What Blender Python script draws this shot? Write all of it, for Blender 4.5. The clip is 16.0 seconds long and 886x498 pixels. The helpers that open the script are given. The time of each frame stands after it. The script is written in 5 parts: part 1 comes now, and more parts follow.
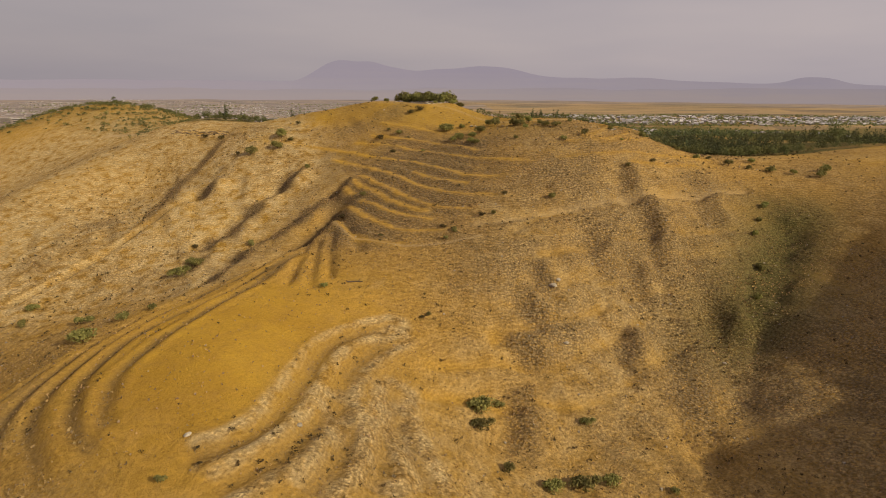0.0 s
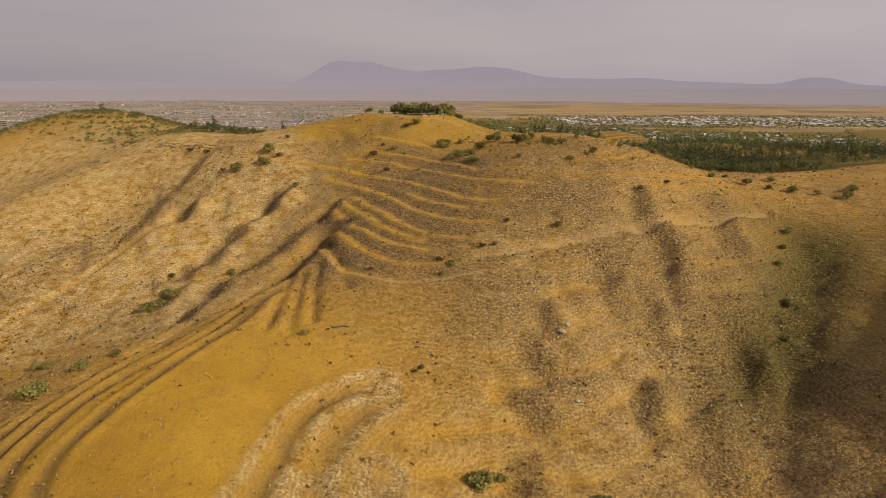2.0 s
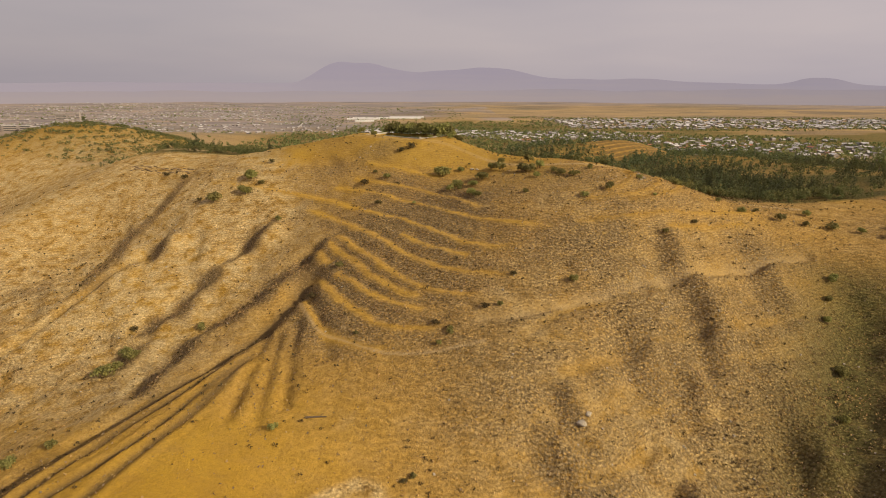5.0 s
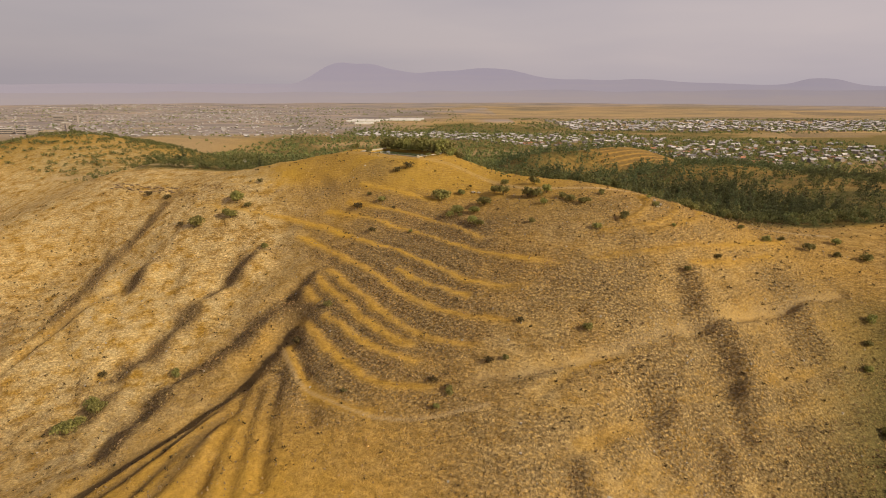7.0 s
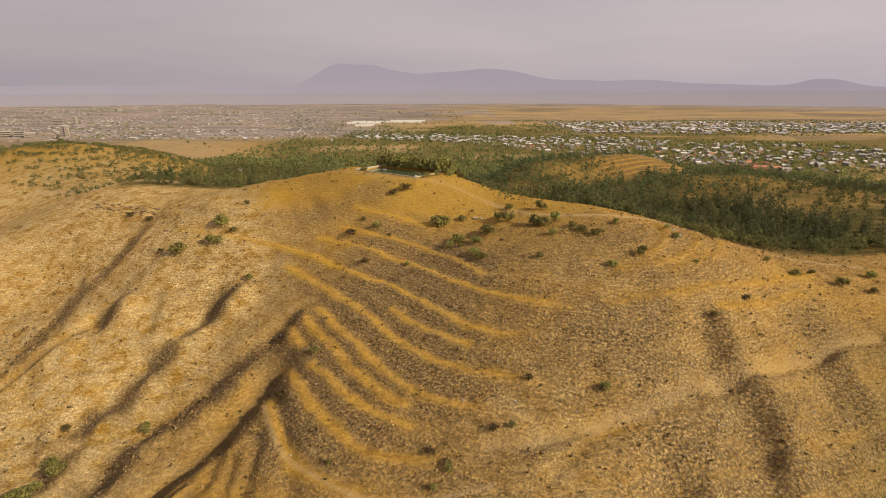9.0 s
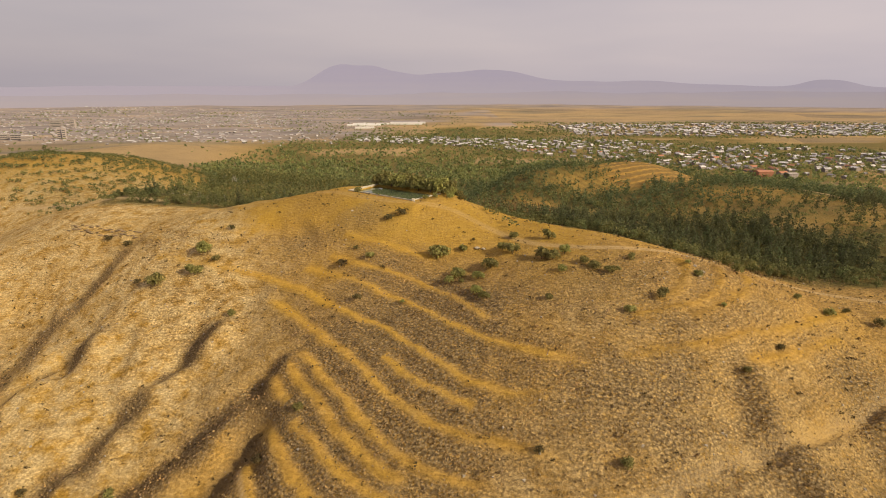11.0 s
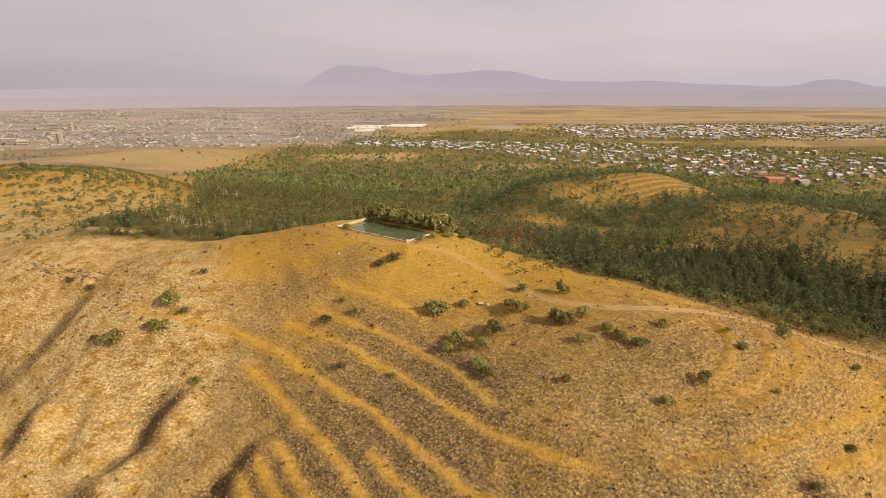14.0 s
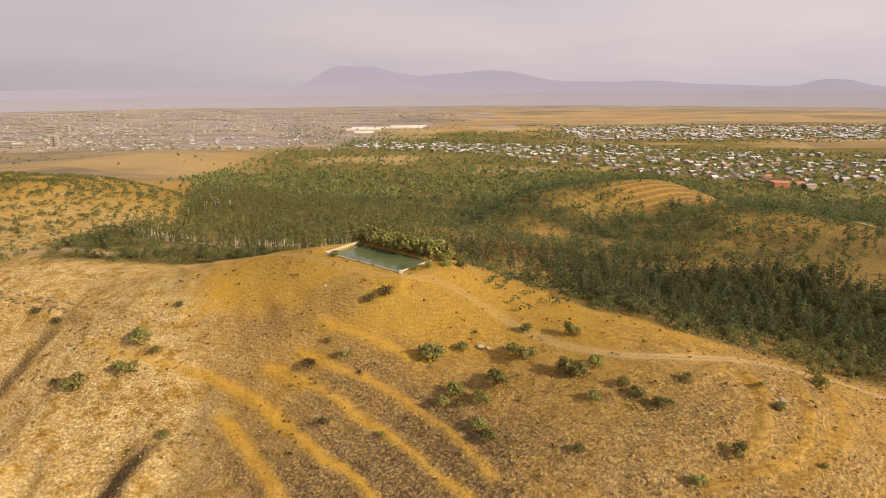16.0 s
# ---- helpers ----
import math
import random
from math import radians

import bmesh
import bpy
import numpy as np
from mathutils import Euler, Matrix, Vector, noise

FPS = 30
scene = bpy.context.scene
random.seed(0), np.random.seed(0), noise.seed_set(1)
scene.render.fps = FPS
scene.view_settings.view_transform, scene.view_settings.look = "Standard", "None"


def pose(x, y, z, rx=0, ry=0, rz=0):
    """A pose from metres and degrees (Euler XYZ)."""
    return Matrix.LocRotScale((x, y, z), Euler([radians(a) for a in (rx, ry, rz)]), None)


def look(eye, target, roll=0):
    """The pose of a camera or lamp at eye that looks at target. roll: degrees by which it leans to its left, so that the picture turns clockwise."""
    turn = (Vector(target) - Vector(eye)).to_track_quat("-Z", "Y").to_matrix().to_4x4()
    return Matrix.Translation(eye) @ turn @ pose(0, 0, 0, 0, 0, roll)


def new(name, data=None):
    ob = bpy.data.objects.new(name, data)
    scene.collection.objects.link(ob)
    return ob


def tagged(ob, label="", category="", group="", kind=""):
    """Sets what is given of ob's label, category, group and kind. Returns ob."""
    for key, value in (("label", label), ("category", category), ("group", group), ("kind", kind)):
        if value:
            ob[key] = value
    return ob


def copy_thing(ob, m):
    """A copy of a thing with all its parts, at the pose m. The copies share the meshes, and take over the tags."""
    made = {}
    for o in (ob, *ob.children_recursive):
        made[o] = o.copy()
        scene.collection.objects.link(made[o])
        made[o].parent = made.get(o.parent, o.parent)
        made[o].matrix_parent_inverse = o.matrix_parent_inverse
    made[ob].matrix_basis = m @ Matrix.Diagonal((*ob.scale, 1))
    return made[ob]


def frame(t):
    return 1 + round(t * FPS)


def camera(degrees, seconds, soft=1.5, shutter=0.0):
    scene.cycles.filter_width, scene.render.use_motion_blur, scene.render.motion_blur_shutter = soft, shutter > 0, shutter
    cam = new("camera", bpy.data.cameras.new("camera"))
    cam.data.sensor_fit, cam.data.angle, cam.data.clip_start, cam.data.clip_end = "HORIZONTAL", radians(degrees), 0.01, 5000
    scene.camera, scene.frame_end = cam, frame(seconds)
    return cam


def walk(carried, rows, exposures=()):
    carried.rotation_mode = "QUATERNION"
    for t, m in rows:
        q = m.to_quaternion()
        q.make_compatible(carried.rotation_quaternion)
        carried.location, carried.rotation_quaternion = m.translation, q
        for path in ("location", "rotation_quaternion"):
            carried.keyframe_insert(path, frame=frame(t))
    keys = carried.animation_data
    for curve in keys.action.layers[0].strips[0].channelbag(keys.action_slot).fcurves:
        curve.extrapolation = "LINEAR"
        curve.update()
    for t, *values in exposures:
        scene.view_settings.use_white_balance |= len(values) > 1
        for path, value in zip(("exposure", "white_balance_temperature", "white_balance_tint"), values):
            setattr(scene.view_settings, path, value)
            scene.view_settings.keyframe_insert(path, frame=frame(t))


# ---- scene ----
cam = camera(77.4, 16.0, soft=1.0)
# seconds, x, y, z, then the turn about x, y and z in degrees
ROWS = [
    (0.0, 0.00, 0.00, 110.00, 73.89, -0.30, -0.27),
    (0.5, 0.39, 4.73, 111.34, 73.89, -0.28, -0.24),
    (1.0, 0.77, 10.14, 112.95, 73.91, -0.28, -0.23),
    (1.5, 1.11, 14.81, 114.39, 73.89, -0.25, -0.24),
    (2.0, 1.40, 19.81, 115.96, 73.88, -0.23, -0.24),
    (2.5, 1.67, 24.42, 117.44, 73.88, -0.21, -0.23),
    (3.0, 1.92, 29.68, 119.10, 73.90, -0.17, -0.20),
    (3.5, 2.14, 34.25, 120.58, 73.90, -0.13, -0.19),
    (4.0, 2.32, 39.13, 122.16, 73.89, -0.12, -0.18),
    (6.5, 3.10, 62.75, 130.08, 73.85, -0.09, -0.13),
    (7.0, 3.25, 67.96, 131.77, 73.86, -0.06, -0.12),
    (7.5, 3.41, 72.45, 133.26, 73.85, -0.03, -0.09),
    (8.0, 3.55, 77.27, 134.87, 73.83, -0.01, -0.07),
    (8.5, 3.74, 81.73, 136.30, 73.85, 0.01, -0.04),
    (9.0, 3.95, 86.94, 137.99, 73.87, 0.00, 0.00),
    (11.5, 4.71, 110.25, 145.71, 73.88, 0.07, 0.11),
    (12.0, 4.92, 115.07, 147.32, 73.84, 0.11, 0.15),
    (12.5, 5.04, 119.52, 148.80, 73.83, 0.10, 0.16),
    (13.0, 5.21, 124.61, 150.47, 73.84, 0.14, 0.18),
    (13.5, 5.40, 129.03, 151.82, 73.86, 0.18, 0.20),
    (14.0, 5.65, 133.80, 153.29, 73.84, 0.18, 0.21),
    (14.5, 5.88, 138.19, 154.58, 73.85, 0.24, 0.19),
    (15.0, 6.19, 143.26, 156.00, 73.83, 0.27, 0.20),
    (15.5, 6.50, 147.60, 157.17, 73.84, 0.28, 0.20),
    (16.0, 6.89, 152.32, 158.29, 73.82, 0.30, 0.22),
]
walk(cam, [(t, pose(x, y, z, rx, ry, rz)) for t, x, y, z, rx, ry, rz in ROWS],
     exposures=[(0.0, -0.12), (4.0, 0.02), (9.0, 0.15), (16.0, 0.50)])

# ---- light ----
SUN_ELEVATION, SUN_BEARING = 30.0, -31.0          # degrees; bearing from +x towards +y
world = bpy.data.worlds.new("sky")
scene.world = world
world.use_nodes = True
wn, wl = world.node_tree.nodes, world.node_tree.links
wn.clear()
sky = wn.new("ShaderNodeTexSky")
sky.sky_type, sky.sun_disc = "NISHITA", False
sky.sun_elevation, sky.sun_rotation = radians(SUN_ELEVATION), radians(90 - SUN_BEARING)
sky.dust_density, sky.air_density, sky.ozone_density = 4.0, 1.2, 1.0
sky_bg = wn.new("ShaderNodeBackground")
sky_bg.inputs["Strength"].default_value = 0.07
wl.new(sky.outputs[0], sky_bg.inputs["Color"])
# a thin, uneven veil of lilac-grey cloud over the whole sky
wc = wn.new("ShaderNodeTexCoord")
wm = wn.new("ShaderNodeMapping")
wm.inputs["Scale"].default_value = (1.2, 1.2, 7.0)
wl.new(wc.outputs["Generated"], wm.inputs["Vector"])
cloud = wn.new("ShaderNodeTexNoise")
cloud.inputs["Scale"].default_value, cloud.inputs["Detail"].default_value, cloud.inputs["Roughness"].default_value = 1.3, 4.0, 0.45
wl.new(wm.outputs[0], cloud.inputs["Vector"])
tone = wn.new("ShaderNodeValToRGB")
tone.color_ramp.elements[0].position, tone.color_ramp.elements[0].color = 0.3, (0.475, 0.425, 0.475, 1)
tone.color_ramp.elements[1].position, tone.color_ramp.elements[1].color = 0.7, (0.63, 0.540, 0.545, 1)
wl.new(cloud.outputs["Fac"], tone.inputs["Fac"])
cloud_bg = wn.new("ShaderNodeBackground")
cloud_bg.inputs["Strength"].default_value = 0.82
side = wn.new("ShaderNodeSeparateXYZ")
wl.new(wc.outputs["Generated"], side.inputs[0])
lift = wn.new("ShaderNodeMath")
lift.operation = "MULTIPLY_ADD"
lift.inputs[1].default_value, lift.inputs[2].default_value = 0.19, 1.02
wl.new(side.outputs["X"], lift.inputs[0])
warm = wn.new("ShaderNodeMix")
warm.data_type, warm.blend_type = "RGBA", "MULTIPLY"
warm.inputs["Factor"].default_value = 1.0
wl.new(tone.outputs["Color"], warm.inputs["A"])
wl.new(lift.outputs[0], warm.inputs["B"])
wl.new(warm.outputs["Result"], cloud_bg.inputs["Color"])
blend = wn.new("ShaderNodeMixShader")
blend.inputs["Fac"].default_value = 0.86
wl.new(sky_bg.outputs[0], blend.inputs[1])
wl.new(cloud_bg.outputs[0], blend.inputs[2])
wout = wn.new("ShaderNodeOutputWorld")
wl.new(blend.outputs[0], wout.inputs["Surface"])

sun_data = bpy.data.lights.new("sun", "SUN")
sun_data.energy, sun_data.angle, sun_data.color = 4.3, radians(1.0), (1.0, 0.835, 0.555)
sun = new("sun", sun_data)
ce, se = math.cos(radians(SUN_ELEVATION)), math.sin(radians(SUN_ELEVATION))
sun.matrix_world = look((ce * math.cos(radians(SUN_BEARING)) * 500, ce * math.sin(radians(SUN_BEARING)) * 500, se * 500), (0, 0, 0))


# ---- materials ----
def nodes_of(name):
    m = bpy.data.materials.new(name)
    m.use_nodes = True
    n, l = m.node_tree.nodes, m.node_tree.links
    bsdf = n["Principled BSDF"]
    bsdf.inputs["Specular IOR Level"].default_value = 0.15
    return m, n, l, bsdf


def noise_node(n, l, coords, scale, detail=4.0, rough=0.55):
    t = n.new("ShaderNodeTexNoise")
    t.inputs["Scale"].default_value, t.inputs["Detail"].default_value, t.inputs["Roughness"].default_value = scale, detail, rough
    l.new(coords, t.inputs["Vector"])
    return t.outputs["Fac"]


def ramp(n, l, fac, stops):
    r = n.new("ShaderNodeValToRGB")
    e = r.color_ramp.elements
    while len(e) < len(stops):
        e.new(0.5)
    for el, (p, c) in zip(e, stops):
        el.position, el.color = p, (*c, 1)
    l.new(fac, r.inputs["Fac"])
    return r.outputs["Color"]


def mix(n, l, fac, a, b, mode="MIX"):
    m = n.new("ShaderNodeMix")
    m.data_type, m.blend_type = "RGBA", mode
    for sock, v in ((m.inputs["Factor"], fac), (m.inputs["A"], a), (m.inputs["B"], b)):
        if isinstance(v, (int, float)):
            sock.default_value = v
        elif isinstance(v, tuple):
            sock.default_value = (*v, 1)
        else:
            l.new(v, sock)
    return m.outputs["Result"]


def maths(n, l, op, a, b=0.0, clamp=False):
    m = n.new("ShaderNodeMath")
    m.operation, m.use_clamp = op, clamp
    for sock, v in ((m.inputs[0], a), (m.inputs[1], b)):
        if isinstance(v, (int, float)):
            sock.default_value = v
        else:
            l.new(v, sock)
    return m.outputs[0]


def bump(n, l, bsdf, height, strength, distance):
    b = n.new("ShaderNodeBump")
    b.inputs["Strength"].default_value, b.inputs["Distance"].default_value = strength, distance
    l.new(height, b.inputs["Height"])
    l.new(b.outputs["Normal"], bsdf.inputs["Normal"])


def plain_material(name, low, high, scale=3.0, rough=0.85, relief=0.02, vary=0.25):
    """A matt surface in two tones, with grain, stains and a tone that differs from piece to piece."""
    m, n, l, bsdf = nodes_of(name)
    co = n.new("ShaderNodeTexCoord").outputs["Object"]
    fine, wide = noise_node(n, l, co, scale * 5), noise_node(n, l, co, scale)
    c = ramp(n, l, maths(n, l, "ADD", maths(n, l, "MULTIPLY", fine, 0.5), maths(n, l, "MULTIPLY", wide, 0.5)), [(0.35, low), (0.65, high)])
    info = n.new("ShaderNodeObjectInfo")
    geo = n.new("ShaderNodeNewGeometry")
    rnd = maths(n, l, "FRACT", maths(n, l, "ADD", info.outputs["Random"], geo.outputs["Random Per Island"]))
    hsv = n.new("ShaderNodeHueSaturation")
    l.new(maths(n, l, "ADD", maths(n, l, "MULTIPLY", rnd, 2 * vary), 1 - vary), hsv.inputs["Value"])
    l.new(c, hsv.inputs["Color"])
    l.new(hsv.outputs["Color"], bsdf.inputs["Base Color"])
    bsdf.inputs["Roughness"].default_value = rough
    bump(n, l, bsdf, fine, 0.5, relief)
    return m


def leaf_material(name, dark, light, lit=0.25):
    m, n, l, bsdf = nodes_of(name)
    co = n.new("ShaderNodeTexCoord").outputs["Object"]
    info = n.new("ShaderNodeObjectInfo")
    geo = n.new("ShaderNodeNewGeometry")
    wide = noise_node(n, l, co, 0.5, 2.0)
    f = maths(n, l, "ADD", maths(n, l, "MULTIPLY", wide, 0.5), maths(n, l, "MULTIPLY", geo.outputs["Random Per Island"], 0.5))
    c = ramp(n, l, f, [(0.2, dark), (0.8, light)])
    hsv = n.new("ShaderNodeHueSaturation")
    l.new(maths(n, l, "ADD", maths(n, l, "MULTIPLY", info.outputs["Random"], 0.5), 0.75), hsv.inputs["Value"])
    l.new(maths(n, l, "ADD", maths(n, l, "MULTIPLY", info.outputs["Random"], 0.04), 0.48), hsv.inputs["Hue"])
    stand = noise_node(n, l, co, 0.055, 4.0, 0.65)
    c = mix(n, l, 1.0, c, ramp(n, l, stand, [(0.34, (0.72, 0.78, 0.82)), (0.5, (1.0, 1.0, 1.0)), (0.66, (1.42, 1.30, 1.10))]), "MULTIPLY")
    l.new(c, hsv.inputs["Color"])
    l.new(hsv.outputs["Color"], bsdf.inputs["Base Color"])
    bsdf.inputs["Roughness"].default_value = 0.7
    tr = n.new("ShaderNodeBsdfTranslucent")
    l.new(hsv.outputs["Color"], tr.inputs["Color"])
    ms = n.new("ShaderNodeMixShader")
    ms.inputs["Fac"].default_value = lit
    l.new(bsdf.outputs[0], ms.inputs[1])
    l.new(tr.outputs[0], ms.inputs[2])
    l.new(ms.outputs[0], n["Material Output"].inputs["Surface"])
    return m


def ground_material():
    m, n, l, bsdf = nodes_of("dry_hillside")
    co = n.new("ShaderNodeTexCoord").outputs["Object"]
    a1 = n.new("ShaderNodeAttribute")
    a1.attribute_name = "cover_a"
    a2 = n.new("ShaderNodeAttribute")
    a2.attribute_name = "cover_b"
    s1, s2 = n.new("ShaderNodeSeparateColor"), n.new("ShaderNodeSeparateColor")
    l.new(a1.outputs["Color"], s1.inputs[0])
    l.new(a2.outputs["Color"], s2.inputs[0])
    grass, scrub, pale = s1.outputs[0], s1.outputs[1], s1.outputs[2]
    green, track, field = s2.outputs[0], s2.outputs[1], s2.outputs[2]
    broad = noise_node(n, l, co, 0.035, 5.0)
    patch = noise_node(n, l, co, 0.22, 5.0, 0.6)
    tuft = noise_node(n, l, co, 1.5, 4.0, 0.65)
    grain = noise_node(n, l, co, 5.0, 3.0, 0.7)
    # stony soil with sparse dry stems
    base = ramp(n, l, patch, [(0.3, (0.265, 0.158, 0.044)), (0.5, (0.385, 0.238, 0.068)), (0.72, (0.480, 0.312, 0.104))])
    # ripe golden grass
    gold = ramp(n, l, broad, [(0.3, (0.450, 0.262, 0.034)), (0.55, (0.560, 0.338, 0.044)), (0.75, (0.520, 0.330, 0.066))])
    gold = mix(n, l, maths(n, l, "MULTIPLY", ramp(n, l, patch, [(0.45, (0, 0, 0)), (0.75, (1, 1, 1))]), 0.45), gold, (0.30, 0.165, 0.040))
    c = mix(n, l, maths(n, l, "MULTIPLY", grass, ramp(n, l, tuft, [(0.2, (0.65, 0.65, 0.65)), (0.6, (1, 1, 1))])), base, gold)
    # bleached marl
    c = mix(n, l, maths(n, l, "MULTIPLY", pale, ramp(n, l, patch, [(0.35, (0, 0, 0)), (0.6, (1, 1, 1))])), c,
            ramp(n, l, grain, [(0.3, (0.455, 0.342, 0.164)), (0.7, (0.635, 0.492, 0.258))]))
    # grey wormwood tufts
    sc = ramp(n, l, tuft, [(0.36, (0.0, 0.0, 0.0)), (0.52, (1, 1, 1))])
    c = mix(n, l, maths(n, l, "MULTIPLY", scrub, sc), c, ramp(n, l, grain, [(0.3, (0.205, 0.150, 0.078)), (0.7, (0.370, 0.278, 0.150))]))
    # dark specks of low thorn
    sp = ramp(n, l, noise_node(n, l, co, 0.9, 2.0, 0.5), [(0.66, (0, 0, 0)), (0.72, (1, 1, 1))])
    c = mix(n, l, maths(n, l, "MULTIPLY", sp, maths(n, l, "SUBTRACT", 0.45, maths(n, l, "MULTIPLY", grass, 0.35), True)), c, (0.10, 0.070, 0.030))
    # green herbs
    c = mix(n, l, maths(n, l, "MULTIPLY", green, ramp(n, l, patch, [(0.25, (0.6, 0.6, 0.6)), (0.5, (1, 1, 1))])), c,
            ramp(n, l, tuft, [(0.3, (0.070, 0.068, 0.026)), (0.7, (0.160, 0.140, 0.052))]))
    # single tussocks, pale on top, with the shadows between them painted in
    warp = n.new("ShaderNodeMapping")
    warp.inputs["Scale"].default_value = (1.15, 1.6, 1.3)
    shaken = n.new("ShaderNodeVectorMath")
    shaken.operation = "ADD"
    jitter = n.new("ShaderNodeTexNoise")
    jitter.inputs["Scale"].default_value, jitter.inputs["Detail"].default_value = 1.1, 3.0
    l.new(co, jitter.inputs["Vector"])
    l.new(co, shaken.inputs[0])
    l.new(jitter.outputs["Color"], shaken.inputs[1])
    l.new(shaken.outputs[0], warp.inputs["Vector"])
    cells = n.new("ShaderNodeTexVoronoi")
    cells.inputs["Scale"].default_value = 1.0
    cells.inputs["Randomness"].default_value = 0.9
    l.new(warp.outputs[0], cells.inputs["Vector"])
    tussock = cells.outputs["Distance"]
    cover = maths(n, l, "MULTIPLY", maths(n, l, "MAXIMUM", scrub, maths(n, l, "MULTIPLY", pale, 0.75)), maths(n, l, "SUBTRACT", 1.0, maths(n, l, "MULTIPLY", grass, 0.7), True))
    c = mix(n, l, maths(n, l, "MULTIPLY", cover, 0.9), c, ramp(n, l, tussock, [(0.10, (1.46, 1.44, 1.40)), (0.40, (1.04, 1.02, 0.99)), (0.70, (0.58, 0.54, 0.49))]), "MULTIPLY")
    # far fields: long strips of stubble, fallow and soil
    mp = n.new("ShaderNodeMapping")
    mp.inputs["Scale"].default_value = (0.0011, 0.0026, 0.0)
    mp.inputs["Rotation"].default_value = (0, 0, 0.12)
    l.new(co, mp.inputs["Vector"])
    vor = n.new("ShaderNodeTexVoronoi")
    vor.inputs["Scale"].default_value = 1.6
    l.new(mp.outputs[0], vor.inputs["Vector"])
    sv = n.new("ShaderNodeSeparateColor")
    l.new(vor.outputs["Color"], sv.inputs[0])
    strips = ramp(n, l, sv.outputs[0], [(0.05, (0.15, 0.120, 0.085)), (0.3, (0.34, 0.235, 0.120)), (0.6, (0.44, 0.300, 0.125)), (0.95, (0.20, 0.170, 0.105))])
    far_soft = noise_node(n, l, mp.outputs[0], 3.0, 6.0, 0.6)
    strips = mix(n, l, 0.5, strips, ramp(n, l, far_soft, [(0.32, (0.13, 0.115, 0.085)), (0.52, (0.32, 0.235, 0.14)), (0.72, (0.46, 0.32, 0.15))]))
    c = mix(n, l, field, c, strips)
    # narrow trodden ledges along the slope; relief only painted, pale lines, dark between
    xyz = n.new("ShaderNodeSeparateXYZ")
    l.new(co, xyz.inputs[0])
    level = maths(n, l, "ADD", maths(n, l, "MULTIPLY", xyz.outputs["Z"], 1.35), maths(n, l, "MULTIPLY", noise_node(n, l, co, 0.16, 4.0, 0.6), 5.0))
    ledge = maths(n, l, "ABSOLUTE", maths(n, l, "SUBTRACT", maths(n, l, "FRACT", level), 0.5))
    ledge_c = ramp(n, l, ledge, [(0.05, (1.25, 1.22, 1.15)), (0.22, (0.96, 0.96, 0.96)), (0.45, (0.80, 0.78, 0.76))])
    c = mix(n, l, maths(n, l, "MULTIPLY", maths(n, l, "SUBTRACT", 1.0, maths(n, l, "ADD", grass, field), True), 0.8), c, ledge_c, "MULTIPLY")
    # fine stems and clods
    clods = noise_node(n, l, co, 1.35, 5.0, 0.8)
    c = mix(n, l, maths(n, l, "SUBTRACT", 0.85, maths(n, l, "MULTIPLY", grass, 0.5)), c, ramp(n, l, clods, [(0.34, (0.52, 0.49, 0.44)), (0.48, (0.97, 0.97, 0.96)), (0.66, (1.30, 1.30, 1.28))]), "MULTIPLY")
    # grey-mauve tint far out: haze painted over plain and settled land
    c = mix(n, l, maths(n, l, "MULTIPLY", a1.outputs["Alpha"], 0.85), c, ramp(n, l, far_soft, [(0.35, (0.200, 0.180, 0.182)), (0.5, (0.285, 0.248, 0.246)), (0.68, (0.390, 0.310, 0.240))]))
    # dark soil in ruts and plough rows, darker gully beds, painted shade in hollows
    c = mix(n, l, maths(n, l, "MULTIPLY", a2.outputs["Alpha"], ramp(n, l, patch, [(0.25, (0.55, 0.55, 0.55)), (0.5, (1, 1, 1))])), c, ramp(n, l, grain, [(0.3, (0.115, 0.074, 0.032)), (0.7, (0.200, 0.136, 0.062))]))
    # worn tracks
    c = mix(n, l, track, c, ramp(n, l, grain, [(0.3, (0.42, 0.30, 0.150)), (0.7, (0.55, 0.41, 0.225))]))
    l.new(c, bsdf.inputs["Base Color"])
    bsdf.inputs["Roughness"].default_value = 0.95
    bsdf.inputs["Specular IOR Level"].default_value = 0.05
    h = maths(n, l, "ADD", maths(n, l, "MULTIPLY", tuft, maths(n, l, "ADD", maths(n, l, "MULTIPLY", scrub, 0.8), 0.25)), maths(n, l, "MULTIPLY", grain, 0.25))
    h = maths(n, l, "ADD", h, maths(n, l, "MULTIPLY", clods, 0.5))
    h = maths(n, l, "SUBTRACT", h, maths(n, l, "MULTIPLY", maths(n, l, "MULTIPLY", tussock, cover), 0.7))
    bump(n, l, bsdf, h, 1.0, 0.75)
    return m


M_GROUND = ground_material()
M_LEAF_BUSH = leaf_material("olive_bush_leaves", (0.140, 0.134, 0.042), (0.345, 0.312, 0.100))
M_LEAF_THORN = leaf_material("dull_thorn_twigs", (0.060, 0.048, 0.020), (0.150, 0.115, 0.045), 0.1)
M_LEAF_PINE = leaf_material("pine_needles", (0.062, 0.074, 0.036), (0.168, 0.182, 0.080), 0.40)
M_LEAF_BROAD = leaf_material("broad_leaves", (0.100, 0.110, 0.042), (0.245, 0.248, 0.098), 0.45)
M_LEAF_POPLAR = leaf_material("poplar_leaves", (0.118, 0.130, 0.048), (0.275, 0.282, 0.108), 0.45)
M_LEAF_DRY = leaf_material("withered_needles", (0.090, 0.055, 0.025), (0.200, 0.130, 0.060), 0.1)
M_BARK = plain_material("bark", (0.07, 0.05, 0.035), (0.17, 0.13, 0.09), 6.0)
M_BARK_PALE = plain_material("pale_bark", (0.42, 0.38, 0.30), (0.62, 0.57, 0.47), 6.0)
